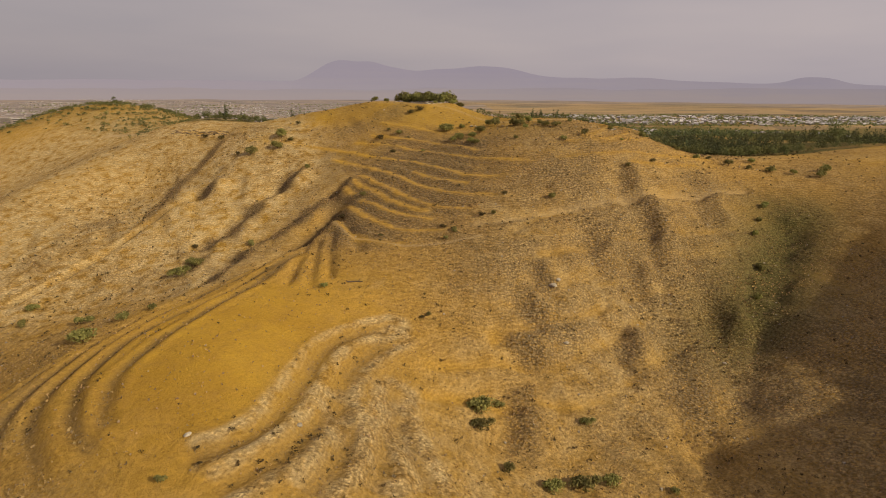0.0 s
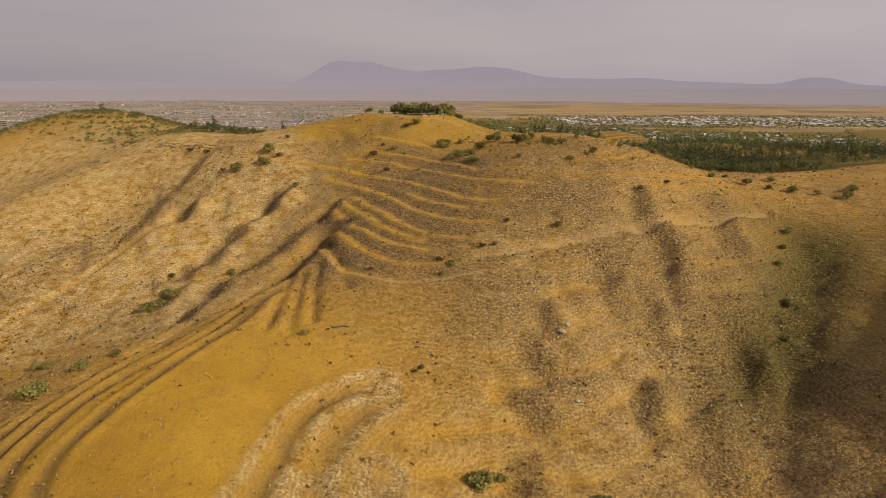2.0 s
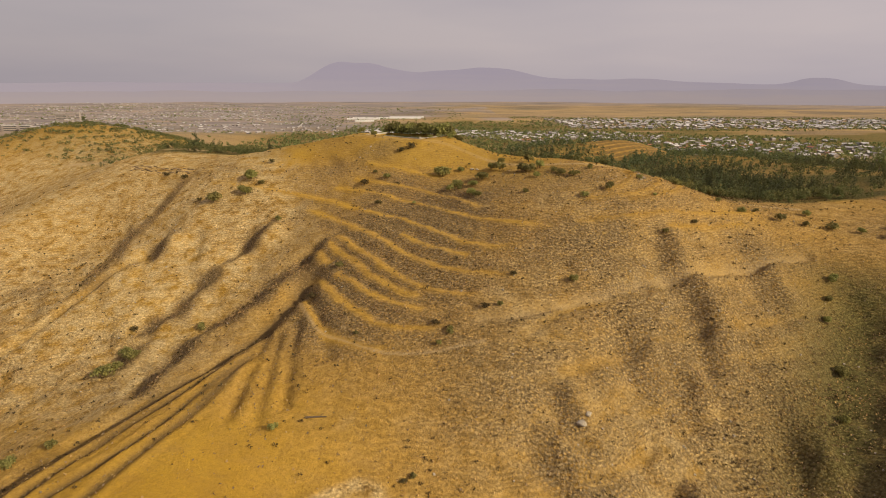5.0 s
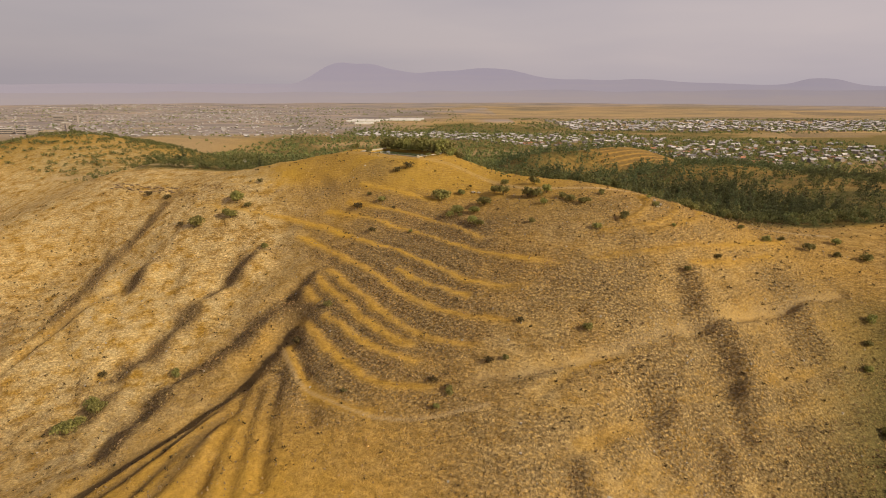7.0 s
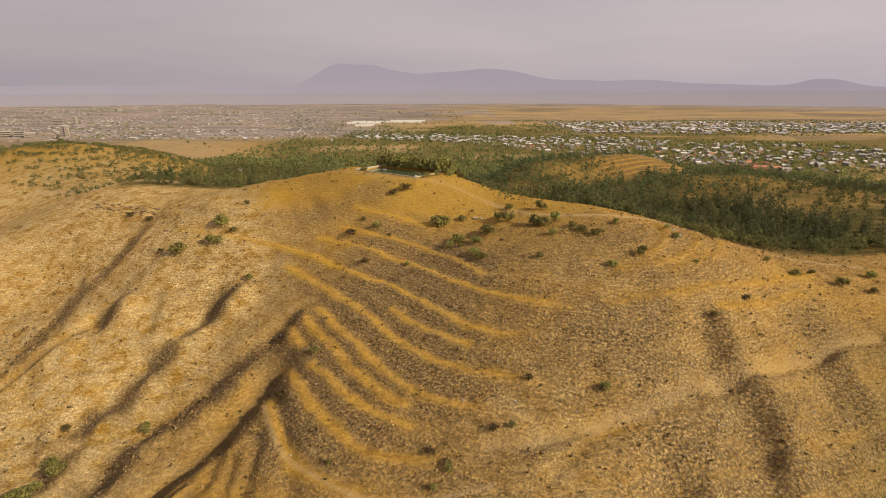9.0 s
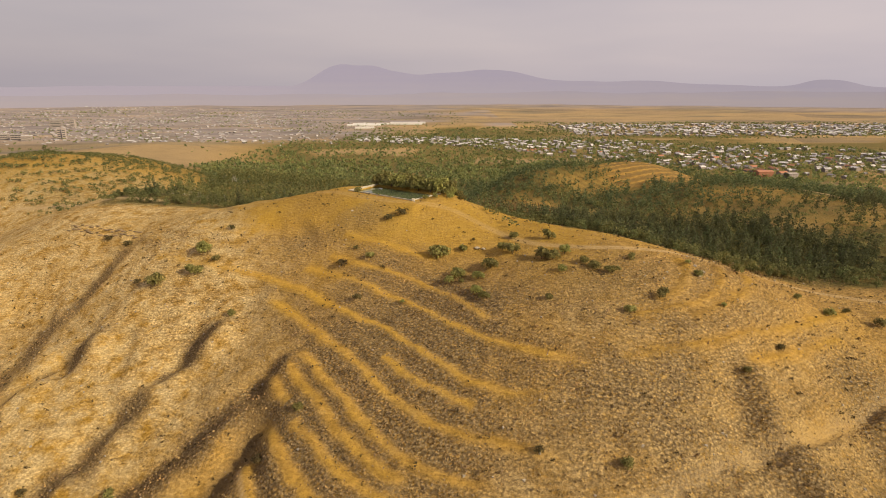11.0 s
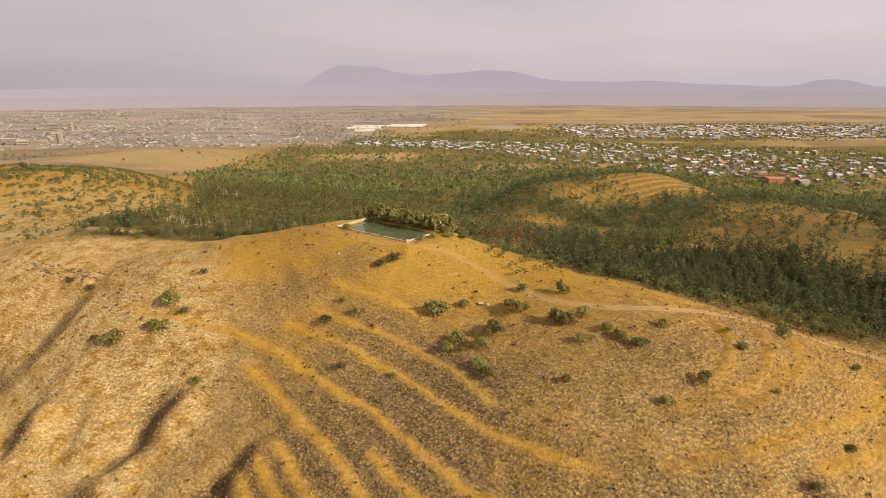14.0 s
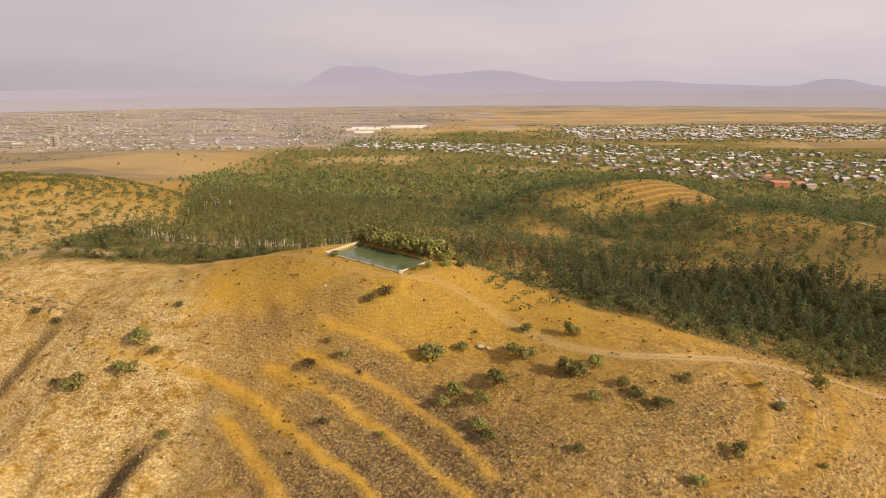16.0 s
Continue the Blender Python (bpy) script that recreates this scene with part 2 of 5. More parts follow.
M_STONE = plain_material("weathered_stone", (0.26, 0.22, 0.16), (0.46, 0.40, 0.31), 2.0, 0.9, 0.05)
M_CONCRETE = plain_material("old_concrete", (0.40, 0.35, 0.26), (0.58, 0.52, 0.42), 1.5, 0.85, 0.01)
M_ROCK = plain_material("brown_rock", (0.13, 0.090, 0.050), (0.30, 0.215, 0.125), 2.0, 0.9, 0.05)
M_STRAW = leaf_material("dry_tufts", (0.34, 0.235, 0.088), (0.54, 0.395, 0.170), 0.15)
M_WORMWOOD = leaf_material("grey_tufts", (0.23, 0.170, 0.085), (0.42, 0.325, 0.175), 0.1)
M_WALL = plain_material("rendered_walls", (0.20, 0.170, 0.155), (0.38, 0.33, 0.30), 0.4, 0.9, 0.01, 0.3)
M_ROOF = plain_material("sheet_roofs", (0.28, 0.262, 0.262), (0.56, 0.54, 0.535), 0.3, 0.6, 0.01, 0.4)
M_ROOF_RED = plain_material("red_roofs", (0.30, 0.13, 0.08), (0.42, 0.20, 0.12), 0.3, 0.7, 0.01, 0.25)
M_GLASSHOUSE = plain_material("greenhouse_film", (0.60, 0.58, 0.55), (0.75, 0.72, 0.68), 0.05, 0.4, 0.01, 0.08)
M_GLAZING, _n, _l, _b = nodes_of("dark_glazing")
_b.inputs["Base Color"].default_value, _b.inputs["Roughness"].default_value, _b.inputs["Specular IOR Level"].default_value = (0.05, 0.055, 0.06, 1), 0.15, 0.5


def water_material():
    m, n, l, bsdf = nodes_of("pond_water")
    co = n.new("ShaderNodeTexCoord").outputs["Object"]
    c = ramp(n, l, noise_node(n, l, co, 0.09, 3.0), [(0.35, (0.070, 0.090, 0.045)), (0.65, (0.115, 0.135, 0.070))])
    l.new(c, bsdf.inputs["Base Color"])
    bsdf.inputs["Roughness"].default_value, bsdf.inputs["Specular IOR Level"].default_value, bsdf.inputs["IOR"].default_value = 0.06, 0.5, 1.333
    bump(n, l, bsdf, noise_node(n, l, co, 1.5, 3.0), 0.05, 0.03)
    return m


M_WATER = water_material()


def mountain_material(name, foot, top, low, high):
    """Far slopes, a plain glowing backdrop: thick haze painted in, paler towards the plain."""
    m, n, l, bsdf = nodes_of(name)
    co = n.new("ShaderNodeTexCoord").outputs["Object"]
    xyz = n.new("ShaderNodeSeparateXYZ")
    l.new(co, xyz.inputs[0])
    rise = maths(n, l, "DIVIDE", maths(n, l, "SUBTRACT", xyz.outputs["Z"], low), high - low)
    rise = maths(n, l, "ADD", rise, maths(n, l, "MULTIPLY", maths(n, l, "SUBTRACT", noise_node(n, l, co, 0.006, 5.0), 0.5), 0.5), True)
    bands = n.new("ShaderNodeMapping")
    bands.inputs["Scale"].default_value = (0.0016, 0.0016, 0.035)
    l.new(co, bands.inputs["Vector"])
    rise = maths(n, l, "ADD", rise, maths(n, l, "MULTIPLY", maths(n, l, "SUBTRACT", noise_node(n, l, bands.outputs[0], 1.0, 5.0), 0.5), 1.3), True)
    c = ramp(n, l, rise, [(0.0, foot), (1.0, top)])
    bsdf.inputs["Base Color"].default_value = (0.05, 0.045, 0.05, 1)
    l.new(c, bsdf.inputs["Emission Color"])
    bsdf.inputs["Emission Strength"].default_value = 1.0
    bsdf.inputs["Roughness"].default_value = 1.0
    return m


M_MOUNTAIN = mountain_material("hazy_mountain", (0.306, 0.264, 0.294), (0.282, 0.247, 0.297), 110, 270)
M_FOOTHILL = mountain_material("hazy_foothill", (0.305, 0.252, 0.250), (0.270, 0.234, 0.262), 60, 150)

# ---- shape of the land ----
# Landforms: x, y, spread and rise of smooth mounds (hollows fall).
BROAD_FORMS = [
    # first four: unseen mounds on the right, added to shadow the lower slope
    (215, 80, 40, 22.0), (226, 160, 36, 34.0), (131, 56, 24, 43.0), (171, 104, 24, 14.0), (-700, 1450, 120, 20.0),
    (195, 695, 44, 9.0),
    (20, 440, 240, 95.9), (-330, 550, 95, 54.0), (70, 510, 95, -35.1), (270, 590, 95, 18.2),
    (-170, 565, 62, -16.9), (650, 260, 240, 41.5), (-320, 390, 62, -13.3), (30, 710, 95, -29.1),
    (255, 240, 62, 22.5), (-610, 800, 240, 17.1), (-220, 115, 62, -12.7), (180, 515, 62, -12.0),
    (-95, 490, 62, -12.7), (350, 350, 95, 16.3), (205, 640, 62, 9.4), (-270, 465, 62, 7.6),
    (-450, 430, 95, 12.2), (-440, 860, 150, 13.7),
]
HILL_FORMS = [
    (60, 240, 42, 22.3), (-120, 200, 42, -8.4), (80, 150, 28, -13.8), (-60, 100, 42, 16.8),
    (-70, 255, 28, -2.4), (20, 105, 28, -7.8), (-160, 285, 28, -13.1), (125, 195, 28, -7.4),
    (160, 340, 42, -6.8), (-200, 340, 42, 9.9), (-10, 330, 28, 19.9), (-100, 315, 28, 8.9),
    (-160, 400, 42, 14.7), (50, 300, 28, 7.8), (20, 165, 28, 7.8), (180, 120, 42, 22.7),
    (-25, 60, 28, 12.0), (95, 375, 28, -7.6), (-205, 285, 28, 9.0), (-85, 210, 28, -4.5),
    (-25, 255, 28, 4.4), (155, 270, 28, 4.1),
]
SPUR_FORMS = [
    (-52, 350, 24, 3.0), (-92, 348, 26, 4.0), (90, 268, 20, 3.0),
    (-55, 345, 28, 8.3), (-130, 255, 28, 3.6), (-145, 345, 28, 3.4), (-55, 165, 28, 3.2),
]
DETAIL_FORMS = [
    (35, 157, 22, 1.1), (10, 116, 22, -1.1), (38, 119, 22, -2.4), (-36, 159, 22, -1.2), (126, 210, 22, -2.0), (74, 141, 22, 0.8), (0, 142, 22, -2.8),
    (73, 214, 22, -0.7), (-37, 231, 22, 0.9), (-120, 266, 22, 0.7), (-29, 120, 22, 0.6), (42, 200, 22, -1.2), (20, 200, 22, -0.5),
    (235, 735, 48, 19.9), (160, 715, 48, 10.7), (90, 700, 48, 29.1), (190, 655, 48, -19.2), (150, 625, 48, -1.5), (280, 650, 48, -4.1), (235, 800, 48, 9.0),
    (120, 790, 48, 11.5), (-380, 700, 48, 23.6), (-300, 690, 48, 13.6), (-470, 720, 48, 38.2), (30, 720, 48, -6.3),
    (34, 246, 22, 0.4), (-67, 277, 22, -0.9), (78, 256, 22, -0.8), (-10, 264, 22, -0.8), (30, 296, 22, -0.7),
]
RNG = np.random.default_rng(7)
LATTICE = RNG.random((256, 256))


def value_noise(x, y, shift=0):
    x, y = np.asarray(x, float) + 37.3 * shift + 500.0, np.asarray(y, float) + 91.7 * shift + 500.0
    i, j = np.floor(x).astype(int), np.floor(y).astype(int)
    u, v = x - i, y - j
    u, v = u * u * (3 - 2 * u), v * v * (3 - 2 * v)
    a, b = LATTICE[i % 256, j % 256], LATTICE[(i + 1) % 256, j % 256]
    c, d = LATTICE[i % 256, (j + 1) % 256], LATTICE[(i + 1) % 256, (j + 1) % 256]
    return (a * (1 - u) + b * u) * (1 - v) + (c * (1 - u) + d * u) * v


def fbm(x, y, octaves=4, shift=0):
    """Layered noise, from -1 to 1 or so."""
    total, amp = 0.0, 0.5
    for k in range(octaves):
        total = total + amp * (2 * value_noise(x * 2 ** k, y * 2 ** k, shift + k) - 1)
        amp *= 0.5
    return total


def step(a, b, v):
    u = np.clip((v - a) / (b - a), 0, 1)
    return u * u * (3 - 2 * u)


def line_distance(x, y, points):
    """The distance to a line of points, and how far along it, from 0 to 1."""
    px, py = [p[0] for p in points], [p[1] for p in points]
    close = (x > min(px) - 80) & (x < max(px) + 80) & (y > min(py) - 80) & (y < max(py) + 80)
    if close.all():
        return nearest_on(x, y, points)[:2]
    best, along = np.full(np.shape(x), 1e9), np.zeros(np.shape(x))
    if close.any():
        best[close], along[close] = nearest_on(x[close], y[close], points)[:2]
    return best, along


def side_distance(x, y, points, reach=16):
    """Like line_distance, but more than 0 on the line's left and less than 0 on its right."""
    px, py = [p[0] for p in points], [p[1] for p in points]
    close = (x > min(px) - reach) & (x < max(px) + reach) & (y > min(py) - reach) & (y < max(py) + reach)
    best, along = np.full(np.shape(x), 1e9), np.zeros(np.shape(x))
    if close.any():
        d, a, side = nearest_on(x[close], y[close], points)
        best[close], along[close] = np.where(side < 0, -d, d), a
    return best, along


def nearest_on(x, y, points):
    best, along, side = np.full(np.shape(x), 1e9), np.zeros(np.shape(x)), np.zeros(np.shape(x))
    count = len(points) - 1
    for k in range(count):
        (ax, ay), (bx, by) = points[k], points[k + 1]
        dx, dy = bx - ax, by - ay
        s = np.clip(((x - ax) * dx + (y - ay) * dy) / (dx * dx + dy * dy), 0, 1)
        d = np.hypot(x - ax - s * dx, y - ay - s * dy)
        along = np.where(d < best, (k + s) / count, along)
        side = np.where(d < best, dx * (y - ay) - dy * (x - ax), side)
        best = np.minimum(best, d)
    return best, along, side


def rounded(points, times=2):
    """The line with its corners cut."""
    for _ in range(times):
        out = [points[0]]
        for (ax, ay), (bx, by) in zip(points, points[1:]):
            out += [(ax * 0.75 + bx * 0.25, ay * 0.75 + by * 0.25), (ax * 0.25 + bx * 0.75, ay * 0.25 + by * 0.75)]
        points = out + [points[-1]]
    return points


DITCH = rounded([(-159, 187), (-149, 204), (-137, 224), (-129, 244), (-122, 264), (-119, 270)])
RAVINE = rounded([(-100, 136), (-86, 158), (-66, 184), (-55, 201), (-47, 214), (-42, 228), (-47, 246)])
RIGHT_GULLY = rounded([(140, 214), (121, 190), (100, 160), (86, 143), (78, 127), (51, 96), (30, 60)])
FINGERS = [rounded(p) for p in ([(-50, 208), (-49, 200), (-48, 180), (-46, 155)], [(-45, 200), (-42, 175), (-39, 154)], [(-41, 206), (-38, 183), (-34, 160)], [(-42, 222), (-32, 197), (-26, 178)])]
LANES = [rounded(p) for p in (
    [(-50, 192), (-54, 168), (-60, 148), (-63, 134), (-66, 124), (-69, 108), (-66, 96), (-60, 87)],
    [(-50, 190), (-57, 172), (-66, 146), (-76, 131), (-78, 111), (-74, 98), (-68, 89), (-58, 81)],
    [(-52, 194), (-60, 180), (-74, 155), (-82, 128), (-85, 110), (-82, 97), (-75, 87), (-66, 78)],
    [(-55, 197), (-64, 183), (-80, 152), (-89, 129), (-92, 112), (-90, 98), (-83, 84), (-75, 74)],
    [(-58, 200), (-67, 184), (-83, 150), (-95, 129), (-101, 113), (-100, 96)])]
RINGS = [rounded(p) for p in (
    [(-13, 138), (-23, 130), (-28, 120), (-29, 106), (-30, 96), (-32, 87), (-36, 82), (-42, 79)],
    [(-12, 134), (-18, 125), (-21, 116), (-22, 108), (-21, 99), (-24, 89), (-28, 80), (-32, 75), (-35, 72)],
    [(-21, 102), (-18, 96), (-17, 90), (-19, 80), (-21, 74)],
    [(-10, 113), (-10, 101), (-10, 91), (-11, 79)],
    [(-9, 105), (-6, 96), (-2, 87), (-1, 84)])]
# treads of the old terraces, with the hill rising on their left
BENCHES = [rounded(p) for p in (
    [(-37, 297), (-24, 288), (-13, 281), (-3, 272), (7, 261), (15, 248), (18, 243)],
    [(-45, 294), (-35, 287), (-23, 278), (-12, 268), (-2, 259), (7, 246), (15, 238), (22, 232), (31, 226), (42, 222)],
    [(-110, 312), (-93, 303), (-78, 299), (-58, 293), (-43, 282), (-30, 269), (-19, 257), (-11, 251), (-2, 239), (6, 230), (14, 222), (21, 218), (32, 216)],
    [(-56, 283), (-45, 272), (-37, 262), (-29, 251), (-18, 239), (-13, 230), (-6, 223), (2, 215), (8, 211), (20, 206), (32, 199)],
    [(-12, 240), (-3, 229), (5, 222), (12, 217)],
    [(-36, 249), (-30, 241), (-24, 232), (-18, 225), (-13, 217), (-8, 211), (-2, 205), (6, 201), (16, 197)],
    [(-40, 246), (-32, 235), (-26, 227), (-20, 218), (-15, 212), (-9, 205), (-2, 201)],
    [(-33, 225), (-26, 217), (-21, 210), (-16, 205), (-10, 200), (-2, 195)],
    [(-42, 230), (-35, 218), (-30, 210), (-24, 202), (-18, 195), (-13, 191), (-4, 187), (6, 186)],
    [(-42, 217), (-38, 206), (-33, 199), (-28, 190), (-22, 185), (-12, 180)],
    [(-45, 246), (-41, 238), (-35, 231)],
    [(-32, 306), (-21, 298), (-10, 292), (2, 284)],
    [(51, 235), (62, 238), (73, 243), (82, 252), (87, 262), (89, 273)],
    [(60, 242), (66, 245), (72, 252), (76, 262), (75, 269)],
    [(66, 235), (76, 241), (88, 251), (96, 262), (99, 272)],
    [(46, 222), (55, 225), (68, 227), (85, 235), (111, 251), (132, 267)],
    [(77, 224), (90, 231), (115, 246)])]
# short hollows on the open slope and ribs on the gullied face: upper and lower end
SCOOPS = [(-141, 272, -129, 246), (-141, 294, -132, 264), (-124, 328, -134, 288), (-113, 271, -111, 260), (-84, 249, -82, 236), (-78, 257, -78, 251), (-73, 264, -71, 255), (-70, 272, -69, 263), (-56, 235, -58, 218), (-50, 241, -50, 229), (-65, 224, -65, 213), (-89, 239, -88, 223), (-72, 220, -73, 211), (-95, 228, -96, 219), (-79, 212, -76, 197), (-46, 244, -46, 237), (-97, 213, -96, 202), (-80, 197, -79, 182), (-115, 273, -111, 262), (-75, 272, -73, 257), (-69, 270, -69, 264), (-42, 248, -42, 242)]
RIBS = [(75, 220, 73, 210), (74, 207, 76, 196), (110, 227, 106, 209), (77, 193, 77, 183), (55, 185, 54, 174), (66, 177, 66, 168), (25, 150, 29, 143), (20, 140, 26, 134), (56, 148, 56, 142), (91, 166, 87, 154), (71, 143, 65, 121), (92, 162, 90, 155), (54, 147, 54, 137), (78, 203, 80, 195), (20, 121, 19, 109), (31, 162, 32, 156)]
HILL_ROAD = rounded([(-60, 352), (-44, 338), (-26, 322), (-8, 316), (7, 316), (14, 311), (22, 303), (29, 292), (35, 284), (44, 277), (52, 273), (62, 272), (78, 276), (101, 283), (122, 280), (150, 272)])
HILL_TRAIL = rounded([(13, 188), (24, 187), (41, 192), (58, 200), (66, 204), (81, 208), (93, 215), (112, 227), (131, 234)])
SIDE_TRAILS = [rounded(p) for p in ([(21, 177), (38, 189), (55, 196), (75, 205), (93, 214), (116, 228)], [(30, 166), (46, 177), (66, 188), (91, 196), (117, 206)],
                                    [(34, 154), (46, 165), (58, 173), (78, 182), (92, 186), (110, 192)], [(12, 138), (26, 143), (41, 149), (57, 162), (78, 173)],
                                    [(-4, 126), (8, 130), (21, 133), (33, 131), (48, 145), (65, 158)], [(-4, 116), (8, 119), (19, 121), (40, 122), (58, 138), (77, 153)])]
FOOTPATH = rounded([(-44, 216), (-38, 203), (-32, 193), (-17, 181), (-4, 176), (14, 178)])
OUTER_ROADS = [rounded([(380, 440), (318, 470), (296, 500), (300, 530), (288, 560)]), rounded([(-260, 440), (-215, 432), (-190, 405), (-168, 392), (-140, 384)])]
POND = [(-26, 356), (-36, 341), (-8, 319), (3, 333)]
POND_LEVEL = 101.6
TERRACE, TERRACE_FOOT = 4.4, 63.5


def blob(x, y, cx, cy, rx, ry):
    return np.exp(-((x - cx) / rx) ** 2 - ((y - cy) / ry) ** 2)


def smooth_land(x, y):
    z = np.zeros(np.shape(x))
    for forms in (BROAD_FORMS, HILL_FORMS, SPUR_FORMS, DETAIL_FORMS):
        for cx, cy, r, rise in forms:
            d = ((x - cx) ** 2 + (y - cy) ** 2) / (2 * r * r)
            z += rise * np.exp(-d)
    return z


def in_pond(x, y, grow):
    """1 inside the pond's four sides, moved out by grow metres, softly 0 beyond."""
    cx, cy = sum(p[0] for p in POND) / 4, sum(p[1] for p in POND) / 4
    out = np.full(np.shape(x), -1e9)
    for (ax, ay), (bx, by) in zip(POND, POND[1:] + POND[:1]):
        nx, ny = by - ay, ax - bx
        k = math.hypot(nx, ny)
        s = 1 if (cx - ax) * nx + (cy - ay) * ny < 0 else -1
        out = np.maximum(out, s * ((x - ax) * nx + (y - ay) * ny) / k)
    return out - grow


def land(x, y):
    """Height of the ground, and what covers it."""
    x, y = np.asarray(x, float), np.asarray(y, float)
    z = smooth_land(x, y)
    away = np.hypot(x, y - 76)
    z = z * (1 - step(1800, 2600, away)) + 22 * step(2900, 4850, away)
    z += 9 * fbm(x / 420, y / 420, 3, 5) * step(700, 1400, away)
    near = 1 - step(330, 520, np.hypot(x + 10, y - 210))
    # rills that run down the slopes
    right_face = blob(x, y, 70, 175, 60, 66)
    left_face = np.clip(blob(x, y, -125, 265, 62, 85) * 1.1, 0, 1)
    warp = x + 7 * fbm(x / 26, y / 26, 2, 3)
    rib = np.tanh(2.6 * (2 * value_noise((warp - 0.12 * (y - 200)) / 7.5, y / 26, 9) - 1))
    mound = np.tanh(2.8 * (2 * value_noise((warp + 0.22 * (y - 200)) / 8, y / 17, 19) - 1))
    z += near * (0.7 * right_face * step(15, 45, x) * (1 - step(228, 250, y)) * rib + 0.7 * left_face * mound)
    z += near * 0.9 * fbm(x / 24, y / 24, 3, 12)
    # terraces along the contours
    u = (z + 0.35 * fbm(x / 14, y / 14, 2, 20) - TERRACE_FOOT) / TERRACE
    k = np.floor(u)
    f = u - k
    profile = 0.12 * step(0.0, 0.30, f) + 0.88 * step(0.22, 1.0, f) ** 0.9
    face = near * np.clip(0.20 * left_face + 0.24 * right_face, 0, 1)
    crown = step(88, 96, z) * (1 - blob(x, y, 84, 256, 36, 30))
    shelf = blob(x, y, -48, 122, 38, 45)
    face *= (1 - 0.8 * crown) * (1 - 0.75 * shelf)
    face *= 0.88 + 0.6 * fbm(x / 34, y / 34, 3, 31)
    face = np.clip(face, 0, 0.92)
    z = z * (1 - face) + (TERRACE_FOOT + TERRACE * (k + profile)) * face
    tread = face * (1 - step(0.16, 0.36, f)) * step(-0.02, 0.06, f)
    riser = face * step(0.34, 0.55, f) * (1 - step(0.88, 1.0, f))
    # old terraces: a level tread cut into the hill, a steep bank above and below
    wide = 2.3
    bench, bank = np.zeros(np.shape(x)), np.zeros(np.shape(x))
    wx, wy = x + 0.9 * fbm(x / 8, y / 8, 3, 22), y + 0.9 * fbm(x / 8, y / 8, 3, 23)
    for line in BENCHES:
        d, s = side_distance(wx, wy, line)
        ends = step(0, 0.10, s) * (1 - step(0.82, 1.0, s))
        g = np.exp(-(d / wide) ** 2) * ends
        z -= 1.25 * (d / wide) * g
        bench = np.maximum(bench, np.exp(-((d + 0.3 + 0.8 * fbm(x / 5, y / 5, 2, 24)) / 1.9) ** 2) * ends)
        bank = np.maximum(bank, np.exp(-(d / 6.5) ** 2) * ends)
    steep = np.clip(1.35 * blob(x, y, -20, 228, 42, 50), 0, 1)
    tread = np.maximum(tread, bench)
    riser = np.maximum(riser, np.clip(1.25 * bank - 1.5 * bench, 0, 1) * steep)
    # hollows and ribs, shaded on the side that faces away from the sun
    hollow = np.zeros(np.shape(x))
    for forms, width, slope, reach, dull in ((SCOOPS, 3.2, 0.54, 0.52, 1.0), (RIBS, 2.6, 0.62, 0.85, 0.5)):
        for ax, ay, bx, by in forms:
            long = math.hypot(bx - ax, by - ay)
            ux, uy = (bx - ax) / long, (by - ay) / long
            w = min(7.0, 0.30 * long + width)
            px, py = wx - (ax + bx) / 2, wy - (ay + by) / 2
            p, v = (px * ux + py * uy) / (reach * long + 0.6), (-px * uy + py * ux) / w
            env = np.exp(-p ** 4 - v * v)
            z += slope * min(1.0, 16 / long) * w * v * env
            # mask that darkens the cover on the shaded flank, deepening its shade
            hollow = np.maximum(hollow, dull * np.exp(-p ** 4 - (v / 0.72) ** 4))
    # ploughed steps on the far knoll
    knoll = np.clip(2.0 * blob(x, y, 238, 690, 76, 54) - 0.25 + 0.9 * fbm(x / 38, y / 38, 3, 34), 0, 1)
    w = np.where(x > 165 - 0.3 * (y - 690), (y - 0.35 * x) / 12, (y * 0.6 + x) / 12) + 0.25 * fbm(x / 40, y / 40, 2, 33)
    g = w - np.floor(w)
    plough = g
    z += knoll * 3.0 * (step(0.55, 1.0, g) - g)
    # worn gullies, lanes and rings
    for line, deep, wide in ((DITCH, 3.6, 1.9), (RAVINE, 4.2, 5.0), (RIGHT_GULLY, 4.0, 8.0), *((f, 1.8, 2.0) for f in FINGERS)):
        d, s = line_distance(x, y, line)
        z -= near * deep * np.exp(-(d / wide) ** 2) * step(0, 0.12, s) * (1 - step(0.85, 1.0, s)) * (0.8 + 0.5 * fbm(x / 8, y / 8, 2, 40))
    lanes = np.zeros(np.shape(x))
    earth_shade = np.zeros(np.shape(x))
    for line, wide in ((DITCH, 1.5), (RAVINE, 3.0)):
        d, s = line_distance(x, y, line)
        earth_shade = np.maximum(earth_shade, 0.9 * np.exp(-(d / wide) ** 2) * step(0, 0.1, s) * (1 - step(0.8, 1.0, s)))
    for line, deep, wide in [(p, 0.55, 1.35) for p in LANES] + [(p, 0.95, 1.9) for p in RINGS]:
        d, s = line_distance(x + 0.8 * fbm(x / 9, y / 9, 2, 50), y, line)
        g = np.exp(-(d / wide) ** 2) * step(0, 0.1, s) * (1 - step(0.9, 1.0, s))
        z -= near * deep * g - near * 0.45 * np.exp(-((d - 2.2 * wide) / wide) ** 2) * step(0, 0.1, s) * (1 - step(0.9, 1.0, s))
        lanes = np.maximum(lanes, g)
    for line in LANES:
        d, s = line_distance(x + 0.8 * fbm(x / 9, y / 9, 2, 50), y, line)
